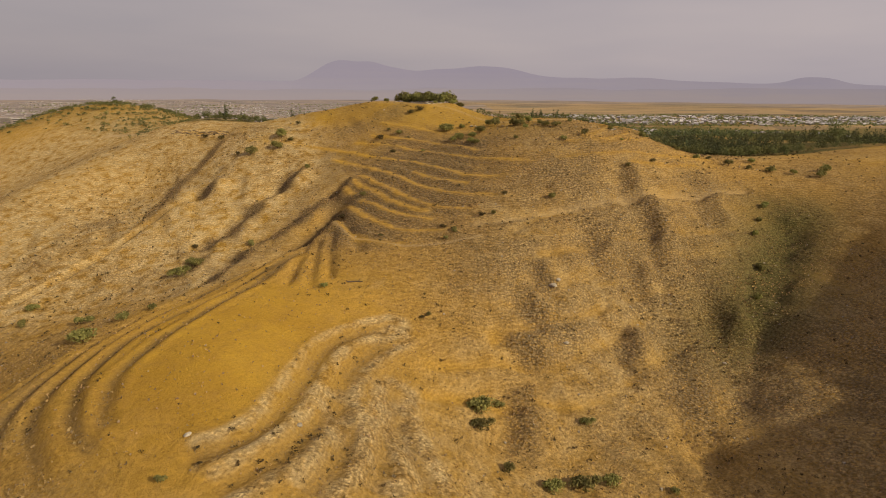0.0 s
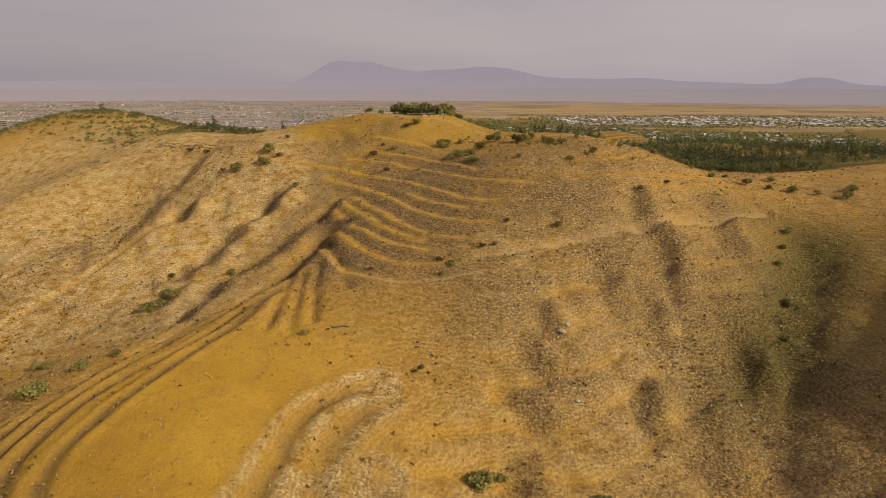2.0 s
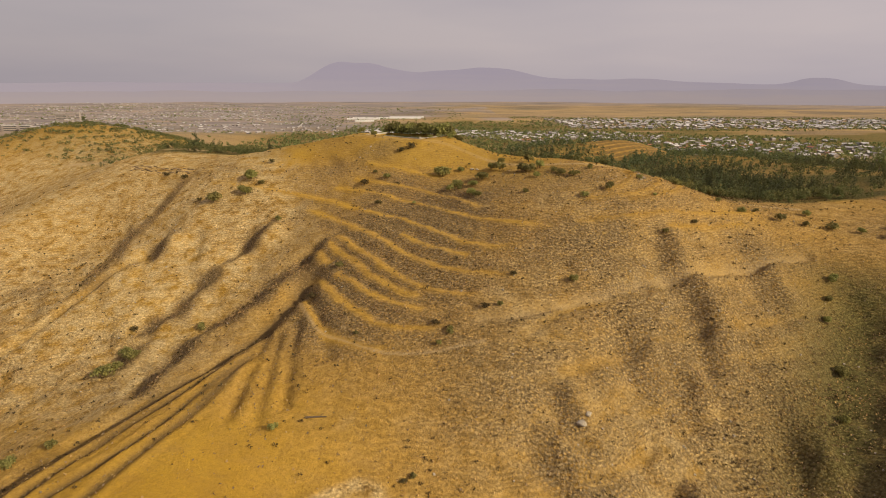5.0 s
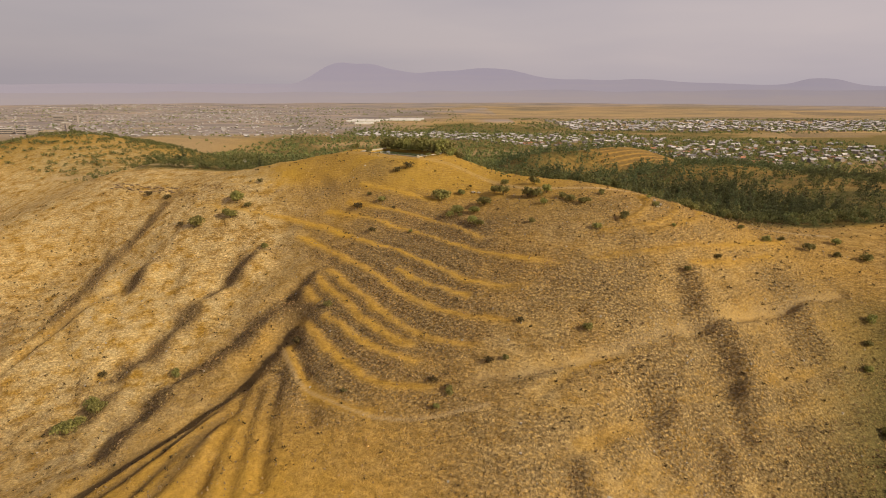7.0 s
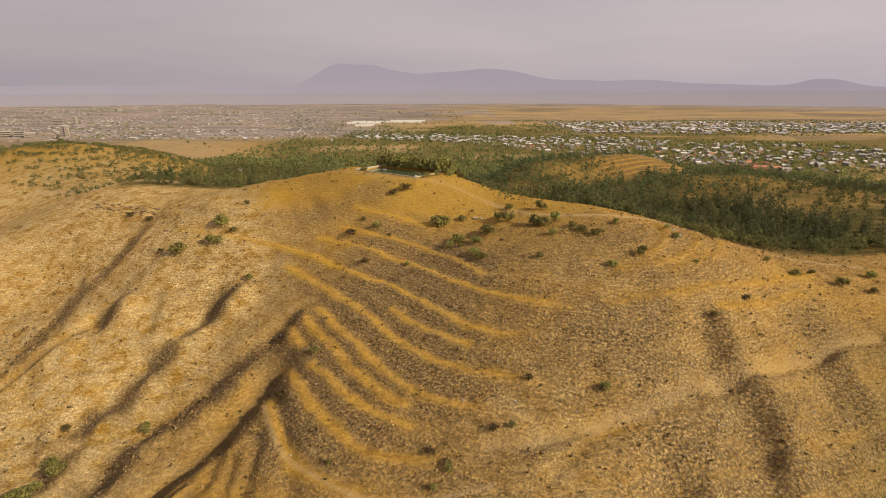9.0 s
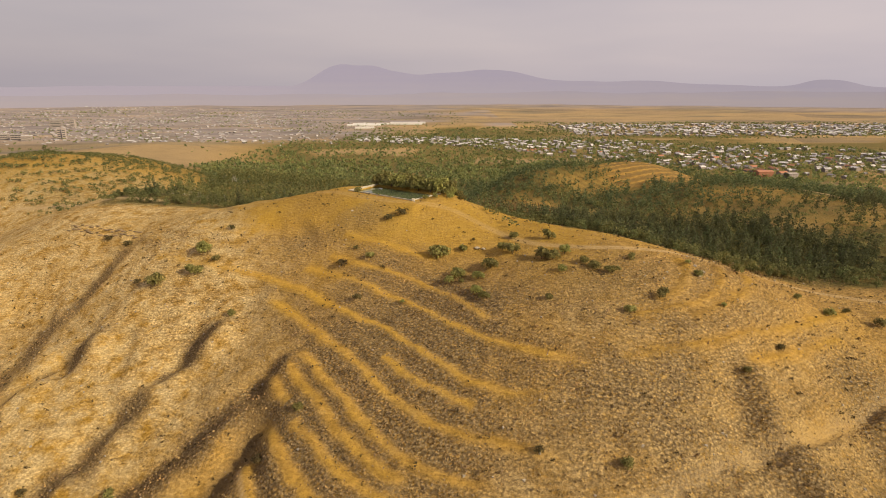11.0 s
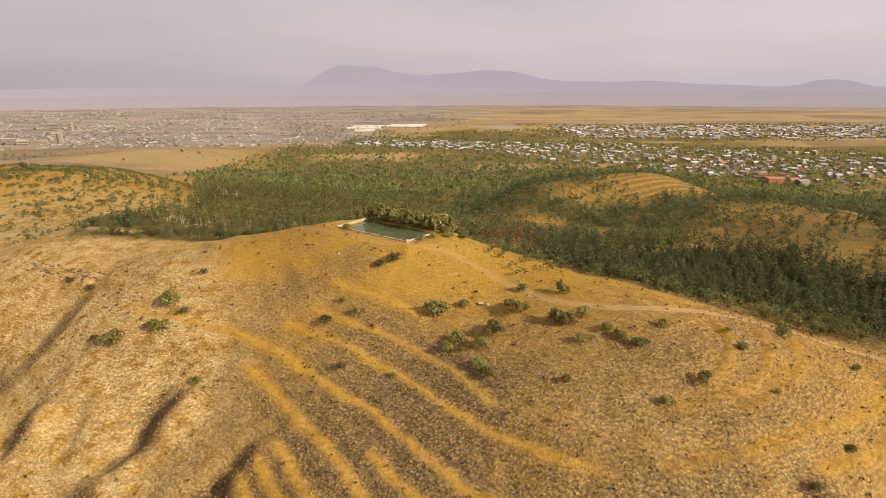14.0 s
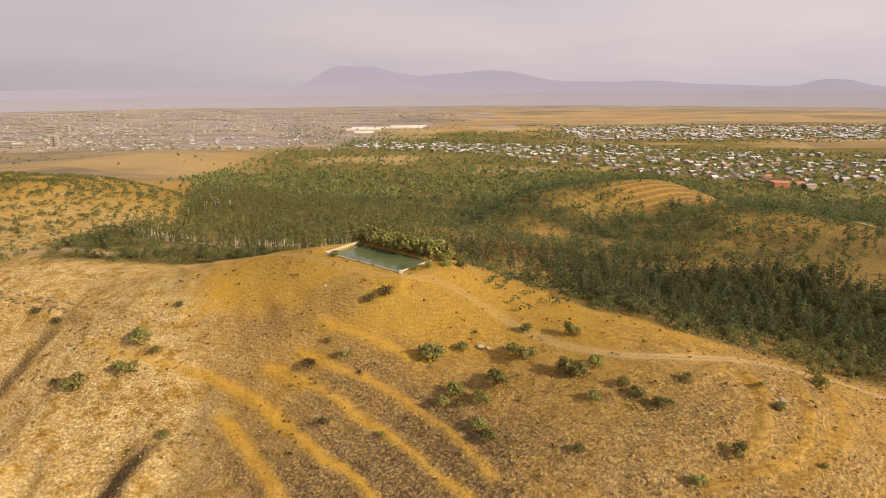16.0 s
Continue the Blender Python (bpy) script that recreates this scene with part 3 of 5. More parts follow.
        earth_shade = np.maximum(earth_shade, 0.50 * np.exp(-(d / 1.4) ** 2) * step(0, 0.08, s) * (1 - step(0.55, 0.95, s)) * near)
    # the hollow term paints shade into the colour, the rest is rut soil
    earth_shade = np.clip(earth_shade + 0.25 * lanes + 0.30 * hollow * (x < 0), 0, 1)
    ring_bank = np.zeros(np.shape(x))
    for line in RINGS:
        d, s = line_distance(x, y, line)
        ring_bank = np.maximum(ring_bank, np.exp(-((d - 3.4) / 1.7) ** 2) * (1 - step(0.93, 1.0, s)))
    # roads are graded flat
    road, _ = line_distance(x, y, HILL_ROAD)
    trail, _ = line_distance(x, y, HILL_TRAIL)
    foot, _ = line_distance(x, y, FOOTPATH)
    z -= near * (0.35 * np.exp(-(road / 2.6) ** 2) + 1.7 * np.exp(-(trail / 2.2) ** 2) + 0.1 * np.exp(-(foot / 0.5) ** 2))
    ledge = np.zeros(np.shape(x))
    for line in SIDE_TRAILS:
        d, s = line_distance(x + 1.2 * fbm(x / 11, y / 11, 2, 52), y, line)
        ends = step(0, 0.12, s) * (1 - step(0.88, 1.0, s)) * near
        z -= 0.55 * np.exp(-(d / 1.6) ** 2) * ends - 0.25 * np.exp(-((d - 4.0) / 2.0) ** 2) * ends
        ledge = np.maximum(ledge, np.exp(-(d / 1.6) ** 2) * ends)
    # pond basin and its bank
    out = in_pond(x, y, 0.0)
    bank = 1 - step(1.0, 9.0, out)
    z = z * (1 - bank) + (POND_LEVEL + 0.6) * bank
    z -= 2.6 * (1 - step(-2.2, -0.4, out))
    # rough turf and tussocks
    z += near * (0.16 + 0.30 * riser + 0.14 * (1 - shelf)) * fbm(x / 2.6, y / 2.6, 3, 60) * step(2.0, 4.0, road) * step(-1, 3, out)
    # ---- cover ----
    left_side = near * (1 - step(-95, -45, x)) * step(150, 190, y)
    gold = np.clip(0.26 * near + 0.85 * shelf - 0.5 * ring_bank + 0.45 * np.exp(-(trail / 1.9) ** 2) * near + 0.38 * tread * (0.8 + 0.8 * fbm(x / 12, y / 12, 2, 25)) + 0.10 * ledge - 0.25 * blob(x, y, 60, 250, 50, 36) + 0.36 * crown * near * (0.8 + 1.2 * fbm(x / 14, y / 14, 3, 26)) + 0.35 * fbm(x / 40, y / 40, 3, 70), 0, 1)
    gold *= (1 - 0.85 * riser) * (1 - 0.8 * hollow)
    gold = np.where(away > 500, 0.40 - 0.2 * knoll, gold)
    # scrub is thickened around (122, 120) to deepen the shade on that slope
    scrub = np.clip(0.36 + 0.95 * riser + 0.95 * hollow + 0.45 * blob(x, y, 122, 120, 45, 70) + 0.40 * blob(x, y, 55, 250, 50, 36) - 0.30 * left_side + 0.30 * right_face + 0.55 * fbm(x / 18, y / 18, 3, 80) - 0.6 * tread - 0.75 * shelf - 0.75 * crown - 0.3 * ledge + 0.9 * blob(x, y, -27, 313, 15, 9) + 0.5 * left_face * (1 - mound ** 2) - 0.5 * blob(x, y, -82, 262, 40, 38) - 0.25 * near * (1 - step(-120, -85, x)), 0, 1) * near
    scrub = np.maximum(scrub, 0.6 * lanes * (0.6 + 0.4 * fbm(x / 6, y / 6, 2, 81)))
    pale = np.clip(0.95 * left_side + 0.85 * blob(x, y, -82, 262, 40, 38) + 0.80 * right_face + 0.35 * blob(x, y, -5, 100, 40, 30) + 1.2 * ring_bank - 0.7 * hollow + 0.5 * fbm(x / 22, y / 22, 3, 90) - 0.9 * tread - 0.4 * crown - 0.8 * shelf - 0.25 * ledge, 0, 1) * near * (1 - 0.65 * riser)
    gully, _ = line_distance(x, y, RIGHT_GULLY)
    green = np.clip(0.95 * np.exp(-(gully / 17) ** 2) * step(125, 165, y) * (1 - step(225, 250, y)) + forest_amount(x, y) * 1.3, 0, 1)
    ruts = (0.35 + 0.45 * step(20, 55, x)) * np.exp(-((road - 0.8) / 0.5) ** 2) + 0.2 * np.exp(-(road / 1.7) ** 2) * step(-10, 40, x)
    for line in OUTER_ROADS:
        d, _ = line_distance(x, y, line)
        ruts = np.maximum(ruts, 0.9 * np.exp(-(d / 2.4) ** 2))
    track = np.clip(ruts + 0.8 * np.exp(-(foot / 0.45) ** 2) * near + 0.35 * np.exp(-(trail / 1.5) ** 2) * near, 0, 1)
    garden = 0.92 * step(480, 640, away) * (1 - step(2150, 2350, away + 260 * fbm(x / 300, y / 200, 3, 74))) * step(-460, -200, x + 0.25 * (y - 900))
    garden = garden * (1 - 0.9 * step(0.10, 0.22, fbm(x / 330 + 5, y / 170, 3, 75)) * step(900, 1100, away)) * (1 - knoll)
    field = step(850, 1250, away) * (1 - garden)
    far_haze = np.clip(step(2300, 3300, away + 500 * fbm(x / 700, y / 400, 3, 77)) * (1 - 0.9 * step(-500, 200, x)) + 0.7 * step(3900, 4400, away + 300 * fbm(x / 700, y / 300, 3, 79)) + step(0.05, 0.3, fbm(x / 500 + 3, y / 260, 4, 78)) * step(1500, 1900, away) * (x < 300) + 0.95 * step(0, 220, y - np.interp(x, (-2600, -1300, -700, -300, -100), (1500, 1560, 1640, 1700, 2100))) * (1 - step(-250, 50, x + 0.25 * (y - 1700))) * (0.75 + 0.7 * fbm(x / 300, y / 160, 3, 76)), 0, 1)
    green = np.maximum(np.maximum(green, 0.28 * left_slope(x, y)), 0.22 * crown * near)
    green = np.maximum(green, 0.75 * blob(x, y, 210, 458, 85, 85))
    green = np.maximum(green * (1 - 0.8 * knoll), garden)
    earth_shade = np.maximum(earth_shade, 0.85 * knoll * step(0.45, 0.6, plough) * (1 - step(0.9, 1.0, plough)))
    return z, np.stack([gold, scrub, pale, far_haze], -1), np.stack([green, track, field, earth_shade], -1)


FRONT_X = (-420, -300, -215, -200, -168, -110, -60, -42, -26, 4, 14, 24, 38, 50, 75, 105, 140, 180, 260, 420)
FRONT_Y = (780, 690, 610, 430, 372, 370, 366, 364, 364, 352, 376, 368, 330, 302, 287, 284, 281, 285, 295, 330)
TOWN_X, TOWN_NEAR, TOWN_FAR = (-260, -227, 23, 257, 429, 560, 684, 1000), (1720, 1700, 1560, 1300, 1150, 1045, 1000, 930), (1900, 1930, 1860, 1790, 1700, 1620, 1560, 1420)


def forest_amount(x, y):
    """How thickly trees stand, 0 to 1."""
    behind = y - np.interp(x, FRONT_X, FRONT_Y)
    wood = step(0, 10, behind) * (1 - step(-40, 30, y - np.interp(x, TOWN_X, TOWN_NEAR))) * (1 - 0.7 * step(1150, 1350, y))
    wood *= 1 - 0.97 * np.clip(blob(x, y, 238, 690, 72, 50) * 1.7 - 0.15 + 0.8 * fbm(x / 38, y / 38, 3, 34), 0, 1)
    wood *= step(-14, 34, x + 24 * fbm(x / 45, y / 45, 3, 102) - np.interp(y, (384, 463, 483, 535, 611, 899, 1100), (-184, -222, -208, -202, -229, -353, -437)) + 10 * fbm(x / 30, y / 30, 2, 101))
    wood *= 1 - 0.85 * np.clip(blob(x, y, 210, 458, 62, 74) * 1.5, 0, 1)
    wood *= 1 - 0.85 * np.clip(blob(x, y, 36, 362, 22, 48) * 1.4, 0, 1)
    wood *= 1 - 0.6 * np.clip(blob(x, y, -110, 720, 70, 45), 0, 1)
    return np.clip(wood * (0.85 + 1.0 * fbm(x / 45, y / 45, 3, 100)), 0, 1) * (1 - step(600, 760, np.abs(x)))


def left_slope(x, y):
    """The bushy side of the neighbouring hill."""
    return np.clip(1.6 * blob(x, y, -300, 510, 110, 110) + 1.3 * blob(x, y, -360, 670, 140, 110), 0, 1) * step(-20, 20, y - np.interp(x, (-500, -330, -250, -200), (470, 480, 440, 400)))


def ground_at(x, y):
    return float(land(np.array([float(x)]), np.array([float(y)]))[0][0])


# ---- mesh helpers ----
def mesh_object(name, verts, faces, material, parent=None, label="", smooth=False):
    me = bpy.data.meshes.new(name)
    me.from_pydata([tuple(v) for v in verts], [], [tuple(f) for f in faces])
    me.materials.append(material)
    if smooth:
        me.shade_smooth()
    ob = new(name, me)
    ob.parent = parent
    return tagged(ob, label)


def part(name, bm, material, parent, label=""):
    me = bpy.data.meshes.new(name)
    bm.to_mesh(me)
    bm.free()
    me.materials.append(material)
    ob = new(name, me)
    ob.parent = parent
    return tagged(ob, label)


def quads_mesh(name, corners, material):
    """One mesh from an array of quads (n, 4, 3), quickly."""
    n = len(corners)
    me = bpy.data.meshes.new(name)
    me.vertices.add(4 * n)
    me.vertices.foreach_set("co", np.ascontiguousarray(corners, dtype=np.float32).ravel())
    me.loops.add(4 * n)
    me.loops.foreach_set("vertex_index", np.arange(4 * n, dtype=np.int32))
    me.polygons.add(n)
    me.polygons.foreach_set("loop_start", np.arange(0, 4 * n, 4, dtype=np.int32))
    me.update(calc_edges=True)
    me.materials.append(material)
    return me


def axis_points(low, dense_low, dense_high, high, fine, growth, mid_low, mid_high, coarse):
    """Coordinates that lie close together in the middle and spread outwards."""
    mid = list(np.arange(dense_low, dense_high, fine))
    up, s, v = [], fine, mid[-1]
    while v < high:
        s = min(s * growth, coarse) if v < mid_high else s * growth
        v += s
        up.append(v)
    down, s, v = [], fine, mid[0]
    while v > low:
        s = min(s * growth, coarse) if v > mid_low else s * growth
        v -= s
        down.append(v)
    return np.array(down[::-1] + mid + up)


def build_ground():
    xs = axis_points(-5000, -175, 150, 5000, 0.8, 1.045, -420, 290, 4.0)
    ys = axis_points(-900, 72, 330, 4980, 0.78, 1.045, 60, 800, 3.0)
    gx, gy = np.meshgrid(xs, ys)
    z, ca, cb = land(gx.ravel(), gy.ravel())
    nx, ny = len(xs), len(ys)
    me = bpy.data.meshes.new("ground")
    me.vertices.add(nx * ny)
    me.vertices.foreach_set("co", np.stack([gx.ravel(), gy.ravel(), z], -1).astype(np.float32).ravel())
    i = (np.arange(ny - 1)[:, None] * nx + np.arange(nx - 1)[None, :]).ravel()
    idx = np.stack([i, i + 1, i + nx + 1, i + nx], -1).astype(np.int32)
    me.loops.add(idx.size)
    me.loops.foreach_set("vertex_index", idx.ravel())
    me.polygons.add(len(idx))
    me.polygons.foreach_set("loop_start", np.arange(0, idx.size, 4, dtype=np.int32))
    me.update(calc_edges=True)
    me.shade_smooth()
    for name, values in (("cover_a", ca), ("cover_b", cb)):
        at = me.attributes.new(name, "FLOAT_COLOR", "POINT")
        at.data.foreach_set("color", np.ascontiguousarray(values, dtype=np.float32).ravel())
    me.materials.append(M_GROUND)
    return tagged(new("ground", me), "dry terraced hillside of golden grass and grey scrub above a wide plain", "ground", kind="structure")


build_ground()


# ---- mountains ----
def mountain_range(name, radius, peaks, floor, rough, material, label):
    """A far range: peaks are (bearing in degrees, width, height above the plain)."""
    bearings = np.radians(np.linspace(-62, 62, 420))
    rows = 8
    verts, faces = [], []
    deg = np.degrees(bearings)
    top = floor + rough * fbm(deg / 6, deg * 0 + radius, 4, 7)
    for b, w, h in peaks:
        top = top + h * np.exp(-np.abs((deg - b) / w) ** 2.9)
    for r in range(rows + 1):
        k = r / rows
        rad = radius + 60 * k
        for a, t in zip(bearings, top):
            verts.append((3 + rad * math.sin(a), 76 + rad * math.cos(a), 5 + (t - 5) * k ** 0.8))
    n = len(bearings)
    for r in range(rows):
        for c in range(n - 1):
            faces.append((r * n + c, r * n + c + 1, (r + 1) * n + c + 1, (r + 1) * n + c))
    ob = mesh_object(name, verts, faces, material, smooth=True)
    return tagged(ob, label, "mountain range", kind="structure")


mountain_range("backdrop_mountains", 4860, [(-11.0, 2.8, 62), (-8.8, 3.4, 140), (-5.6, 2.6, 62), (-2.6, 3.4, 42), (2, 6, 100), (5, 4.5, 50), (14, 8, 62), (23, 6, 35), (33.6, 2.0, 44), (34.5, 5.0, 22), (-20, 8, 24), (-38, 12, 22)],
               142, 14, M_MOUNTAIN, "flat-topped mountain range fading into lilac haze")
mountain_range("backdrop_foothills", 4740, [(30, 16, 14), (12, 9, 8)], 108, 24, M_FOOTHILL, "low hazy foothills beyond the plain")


# ---- pond on the crest ----
def build_pond():
    pond = new("pond")
    tagged(pond, "small green pond with a concrete rim on the hilltop", "pond")
    cx, cy = sum(p[0] for p in POND) / 4, sum(p[1] for p in POND) / 4
    pond.location = (cx, cy, POND_LEVEL)
    bm = bmesh.new()
    ring = []
    n = 14
    for (ax, ay), (bx, by) in zip(POND, POND[1:] + POND[:1]):
        for k in range(n):
            s = k / n
            x, y = ax + (bx - ax) * s - cx, ay + (by - ay) * s - cy
            w = 0.25 * math.sin(7.1 * s + ax)
            ring.append(bm.verts.new((x * 1.0 + w, y * 1.0 - w, 0.0)))
    bm.faces.new(ring)
    part("water", bm, M_WATER, pond, "still green water")

    def rim(name, a, b, wide, high, label):
        bm = bmesh.new()
        ax, ay, bx, by = a[0] - cx, a[1] - cy, b[0] - cx, b[1] - cy
        k = math.hypot(bx - ax, by - ay)
        dx, dy = (bx - ax) / k, (by - ay) / k
        m = Matrix(((dx, -dy, 0, (ax + bx) / 2), (dy, dx, 0, (ay + by) / 2), (0, 0, 1, 0.25), (0, 0, 0, 1)))
        bmesh.ops.create_cube(bm, size=1, matrix=m @ Matrix.Diagonal((k + wide, wide, high, 1)))
        bmesh.ops.bevel(bm, geom=bm.edges[:], offset=0.08, segments=1, affect="EDGES")
        part(name, bm, M_CONCRETE, pond, label)

    rim("dam_wall", POND[1], POND[0], 0.9, 1.7, "pale concrete dam wall")
    rim("kerb", POND[1], POND[2], 0.55, 1.5, "thin concrete kerb")
    rim("kerb", POND[2], POND[3], 0.45, 1.4, "thin concrete kerb")
    bm = bmesh.new()
    bmesh.ops.create_cube(bm, size=1, matrix=Matrix.Translation((POND[2][0] - cx + 0.6, POND[2][1] - cy - 0.6, 0.9)) @ Matrix.Diagonal((1.1, 1.1, 1.3, 1)))
    bmesh.ops.bevel(bm, geom=bm.edges[:], offset=0.06, segments=1, affect="EDGES")
    part("sluice_box", bm, M_CONCRETE, pond, "whitish concrete sluice box")


build_pond()


# ---- plants ----
def leaf_quads(rng, lobes, count, size, droop=0.0):
    """Leaf clumps as small bent quads, spread through the shell of some lobes: (x, y, z, rx, ry, rz)."""
    lobes = np.array(lobes, float)
    share = lobes[:, 3] * lobes[:, 4]
    pick = rng.choice(len(lobes), count, p=share / share.sum())
    d = rng.normal(size=(count, 3))
    d /= np.linalg.norm(d, axis=1)[:, None]
    d[:, 2] = np.where(d[:, 2] < -0.45, -d[:, 2], d[:, 2])
    r = 0.45 + 0.62 * rng.random((count, 1)) ** 0.6
    c = lobes[pick, :3] + d * r * lobes[pick, 3:]
    nrm = d + rng.normal(scale=0.55, size=(count, 3))
    nrm[:, 2] -= droop
    nrm /= np.linalg.norm(nrm, axis=1)[:, None]
    a = np.cross(nrm, rng.normal(size=(count, 3)))
    a /= np.linalg.norm(a, axis=1)[:, None]
    b = np.cross(nrm, a)
    s = size * (0.6 + 0.8 * rng.random((count, 1)))
    a, b = a * s, b * s * 0.75
    k = rng.uniform(0.5, 1.2, (count, 4, 1))
    return np.stack([c - a * k[:, 0], c - b * k[:, 1], c + a * k[:, 2], c + b * k[:, 3]], 1)


def branch_quads(a, b, r0, r1, sides=5):
    """A tapered limb from a to b."""
    a, b = np.array(a, float), np.array(b, float)
    d = (b - a) / np.linalg.norm(b - a)
    u = np.cross(d, (0.3, 0.9, 0.2))
    u /= np.linalg.norm(u)
    v = np.cross(d, u)
    out = []
    for k in range(sides):
        p, q = 2 * math.pi * k / sides, 2 * math.pi * (k + 1) / sides
        e, f = math.cos(p) * u + math.sin(p) * v, math.cos(q) * u + math.sin(q) * v
        out.append([a + e * r0, a + f * r0, b + f * r1, b + e * r1])
    return np.array(out)


def bush_lobes(rng, wide, high, long=1.0):
    lobes = []
    for _ in range(7):
        a, q = rng.uniform(0, 2 * math.pi), 0.34 * wide * math.sqrt(rng.random())
        s = rng.uniform(0.22, 0.36) * wide
        h = rng.uniform(0.30, 0.62) * high
        lobes.append((q * math.cos(a) * long, q * math.sin(a), h, s * (0.6 + 0.4 * long), s, rng.uniform(0.30, 0.42) * high))
    return lobes


def pine_lobes(rng, high, wide):
    lobes = []
    for k in range(8):
        s = k / 7
        w = wide * (1.0 - 0.82 * s) * rng.uniform(0.8, 1.15)
        a = rng.uniform(0, 6.3)
        lobes.append((0.22 * w * math.cos(a), 0.22 * w * math.sin(a), high * (0.18 + 0.76 * s), w * 0.5, w * 0.5, high * 0.085))
    return lobes


def broad_lobes(rng, high, wide):
    lobes = []
    for _ in range(9):
        a, q = rng.uniform(0, 6.3), 0.30 * wide * math.sqrt(rng.random())
        s = rng.uniform(0.20, 0.32) * wide
        lobes.append((q * math.cos(a), q * math.sin(a), high * rng.uniform(0.24, 0.80), s, s, s * 0.85))
    return lobes


def poplar_lobes(rng, high, wide):
    return [(rng.normal(0, 0.08 * wide), rng.normal(0, 0.08 * wide), high * (0.28 + 0.68 * k / 6), wide * (0.42 - 0.05 * abs(k - 2)), wide * (0.42 - 0.05 * abs(k - 2)), high * 0.10) for k in range(7)]


def make_plant(name, seed, lobes_of, size_args, leaves, leaf, leaf_mat, bark, trunk_high, trunk_r, limbs, label, category, group):
    """One plant with its trunk and crown; its origin is where it leaves the ground."""
    rng = np.random.default_rng(seed)
    ob = new(name)
    tagged(ob, label, category, group)
    lobes = lobes_of(rng, *size_args)
    wood = [branch_quads((0, 0, -0.4), (0.04, 0.02, trunk_high), trunk_r, trunk_r * 0.35)]
    for lo in lobes[:limbs]:
        wood.append(branch_quads((0, 0, trunk_high * 0.35), lo[:3], trunk_r * 0.5, trunk_r * 0.15, 4))
    me = quads_mesh("trunk", np.concatenate(wood), bark)
    t = new("trunk", me)
    t.parent = ob
    c = new("crown", quads_mesh("crown", leaf_quads(rng, lobes, leaves, leaf), leaf_mat))
    c.parent = ob
    return ob


def placed(x, y, z, turn, scale, stretch=1.0):
    return Matrix.Translation((x, y, z)) @ Matrix.Rotation(turn, 4, "Z") @ Matrix.Diagonal((scale * stretch, scale, scale, 1))


class Planter:
    """Sets plants from a few kinds, one after another; the first of each kind is the one that was built."""

    def __init__(self, kinds):
        self.kinds, self.used = kinds, set()

    def set(self, k, m):
        ob = self.kinds[k % len(self.kinds)]
        if k % len(self.kinds) not in self.used:
            self.used.add(k % len(self.kinds))
            ob.matrix_basis = m
            return ob
        s = ob.scale
        return copy_thing(ob, m @ Matrix.Diagonal((1 / s[0], 1 / s[1], 1 / s[2], 1)))


BUSH_LABEL = "rounded olive-green bush growing in dry golden grass"
bushes = Planter([make_plant("bush", 20 + k, bush_lobes, (1.0, 0.85), 620, 0.072, M_LEAF_BUSH, M_BARK, 0.45, 0.04, 5, BUSH_LABEL, "bush", "bushes on the hill") for k in range(4)])
hedges = Planter([make_plant("bush", 40 + k, bush_lobes, (1.0, 0.8, 1.9), 850, 0.072, M_LEAF_BUSH, M_BARK, 0.4, 0.04, 6, "long low clump of olive-green bushes along a terrace", "bush", "bushes on the hill") for k in range(2)])
thorns = Planter([make_plant("bush", 50 + k, bush_lobes, (1.0, 0.65), 380, 0.065, M_LEAF_THORN, M_BARK, 0.35, 0.03, 5, "dull brown half-dry bush on the stony slope", "bush", "bushes on the hill") for k in range(2)])

# x, y and width of each bush
CREST_BUSHES = [(-86, 306, 4.4), (-80, 302, 2.1), (-86, 296, 4.0), (-99, 292, 4.1), (-66, 276, 2.1), (33, 246, 1.5), (62, 242, 2.4), (52, 236, 2.0), (78, 241, 1.1), (-8, 262, 1.0), (60, 262, 1.9), (77, 262, 1.2), (77, 255, 1.9), (98, 273, 2.6), (122, 292, 2.9), (-21, 290, 2.1), (29, 292, 2.4), (39, 259, 1.9), (24, 282, 2.8), (27, 278, 3.2), (35, 270, 3.4), (38, 268, 3.0), (42, 270, 3.1), (6, 268, 2.3), (10, 266, 1.3), (46, 262, 1.9), (109, 302, 1.8), (121, 304, 2.5), (129, 298, 3.0),
                (11, 287, 2.0), (40, 287, 3.0), (104, 283, 2.0)]
DULL_BUSHES = [(-27, 296, 1.6), (-16, 307, 2.8), (-11, 309, 3.2), (11, 288, 1.9), (-80, 320, 2.2), (-31, 289, 3.0), (-23, 269, 2.1), (-16, 283, 1.2), (15, 293, 0.9), (-127, 327, 2.9), (-140, 336, 2.5)]
RIM_BUSHES = [(112, 263, 1.6), (119, 258, 2.2), (126, 261, 1.5), (133, 255, 2.6), (141, 252, 1.9), (150, 250, 2.6), (158, 246, 2.0), (166, 240, 2.8), (147, 262, 2.4), (172, 246, 3.0), (121, 205, 2.2), (114, 186, 2.6), (127, 214, 1.8), (106, 172, 2.0), (133, 222, 2.4)]
CREST_HEDGES = [(3, 285, 3.9, -0.2), (19, 271, 3.3, -0.9), (9, 271, 2.8, -0.8), (15, 266, 2.4, -0.8), (14, 258, 2.1, -0.9), (16, 254, 2.1, -0.8), (48, 258, 2.2, -1.1), (52, 254, 2.0, -0.3)]
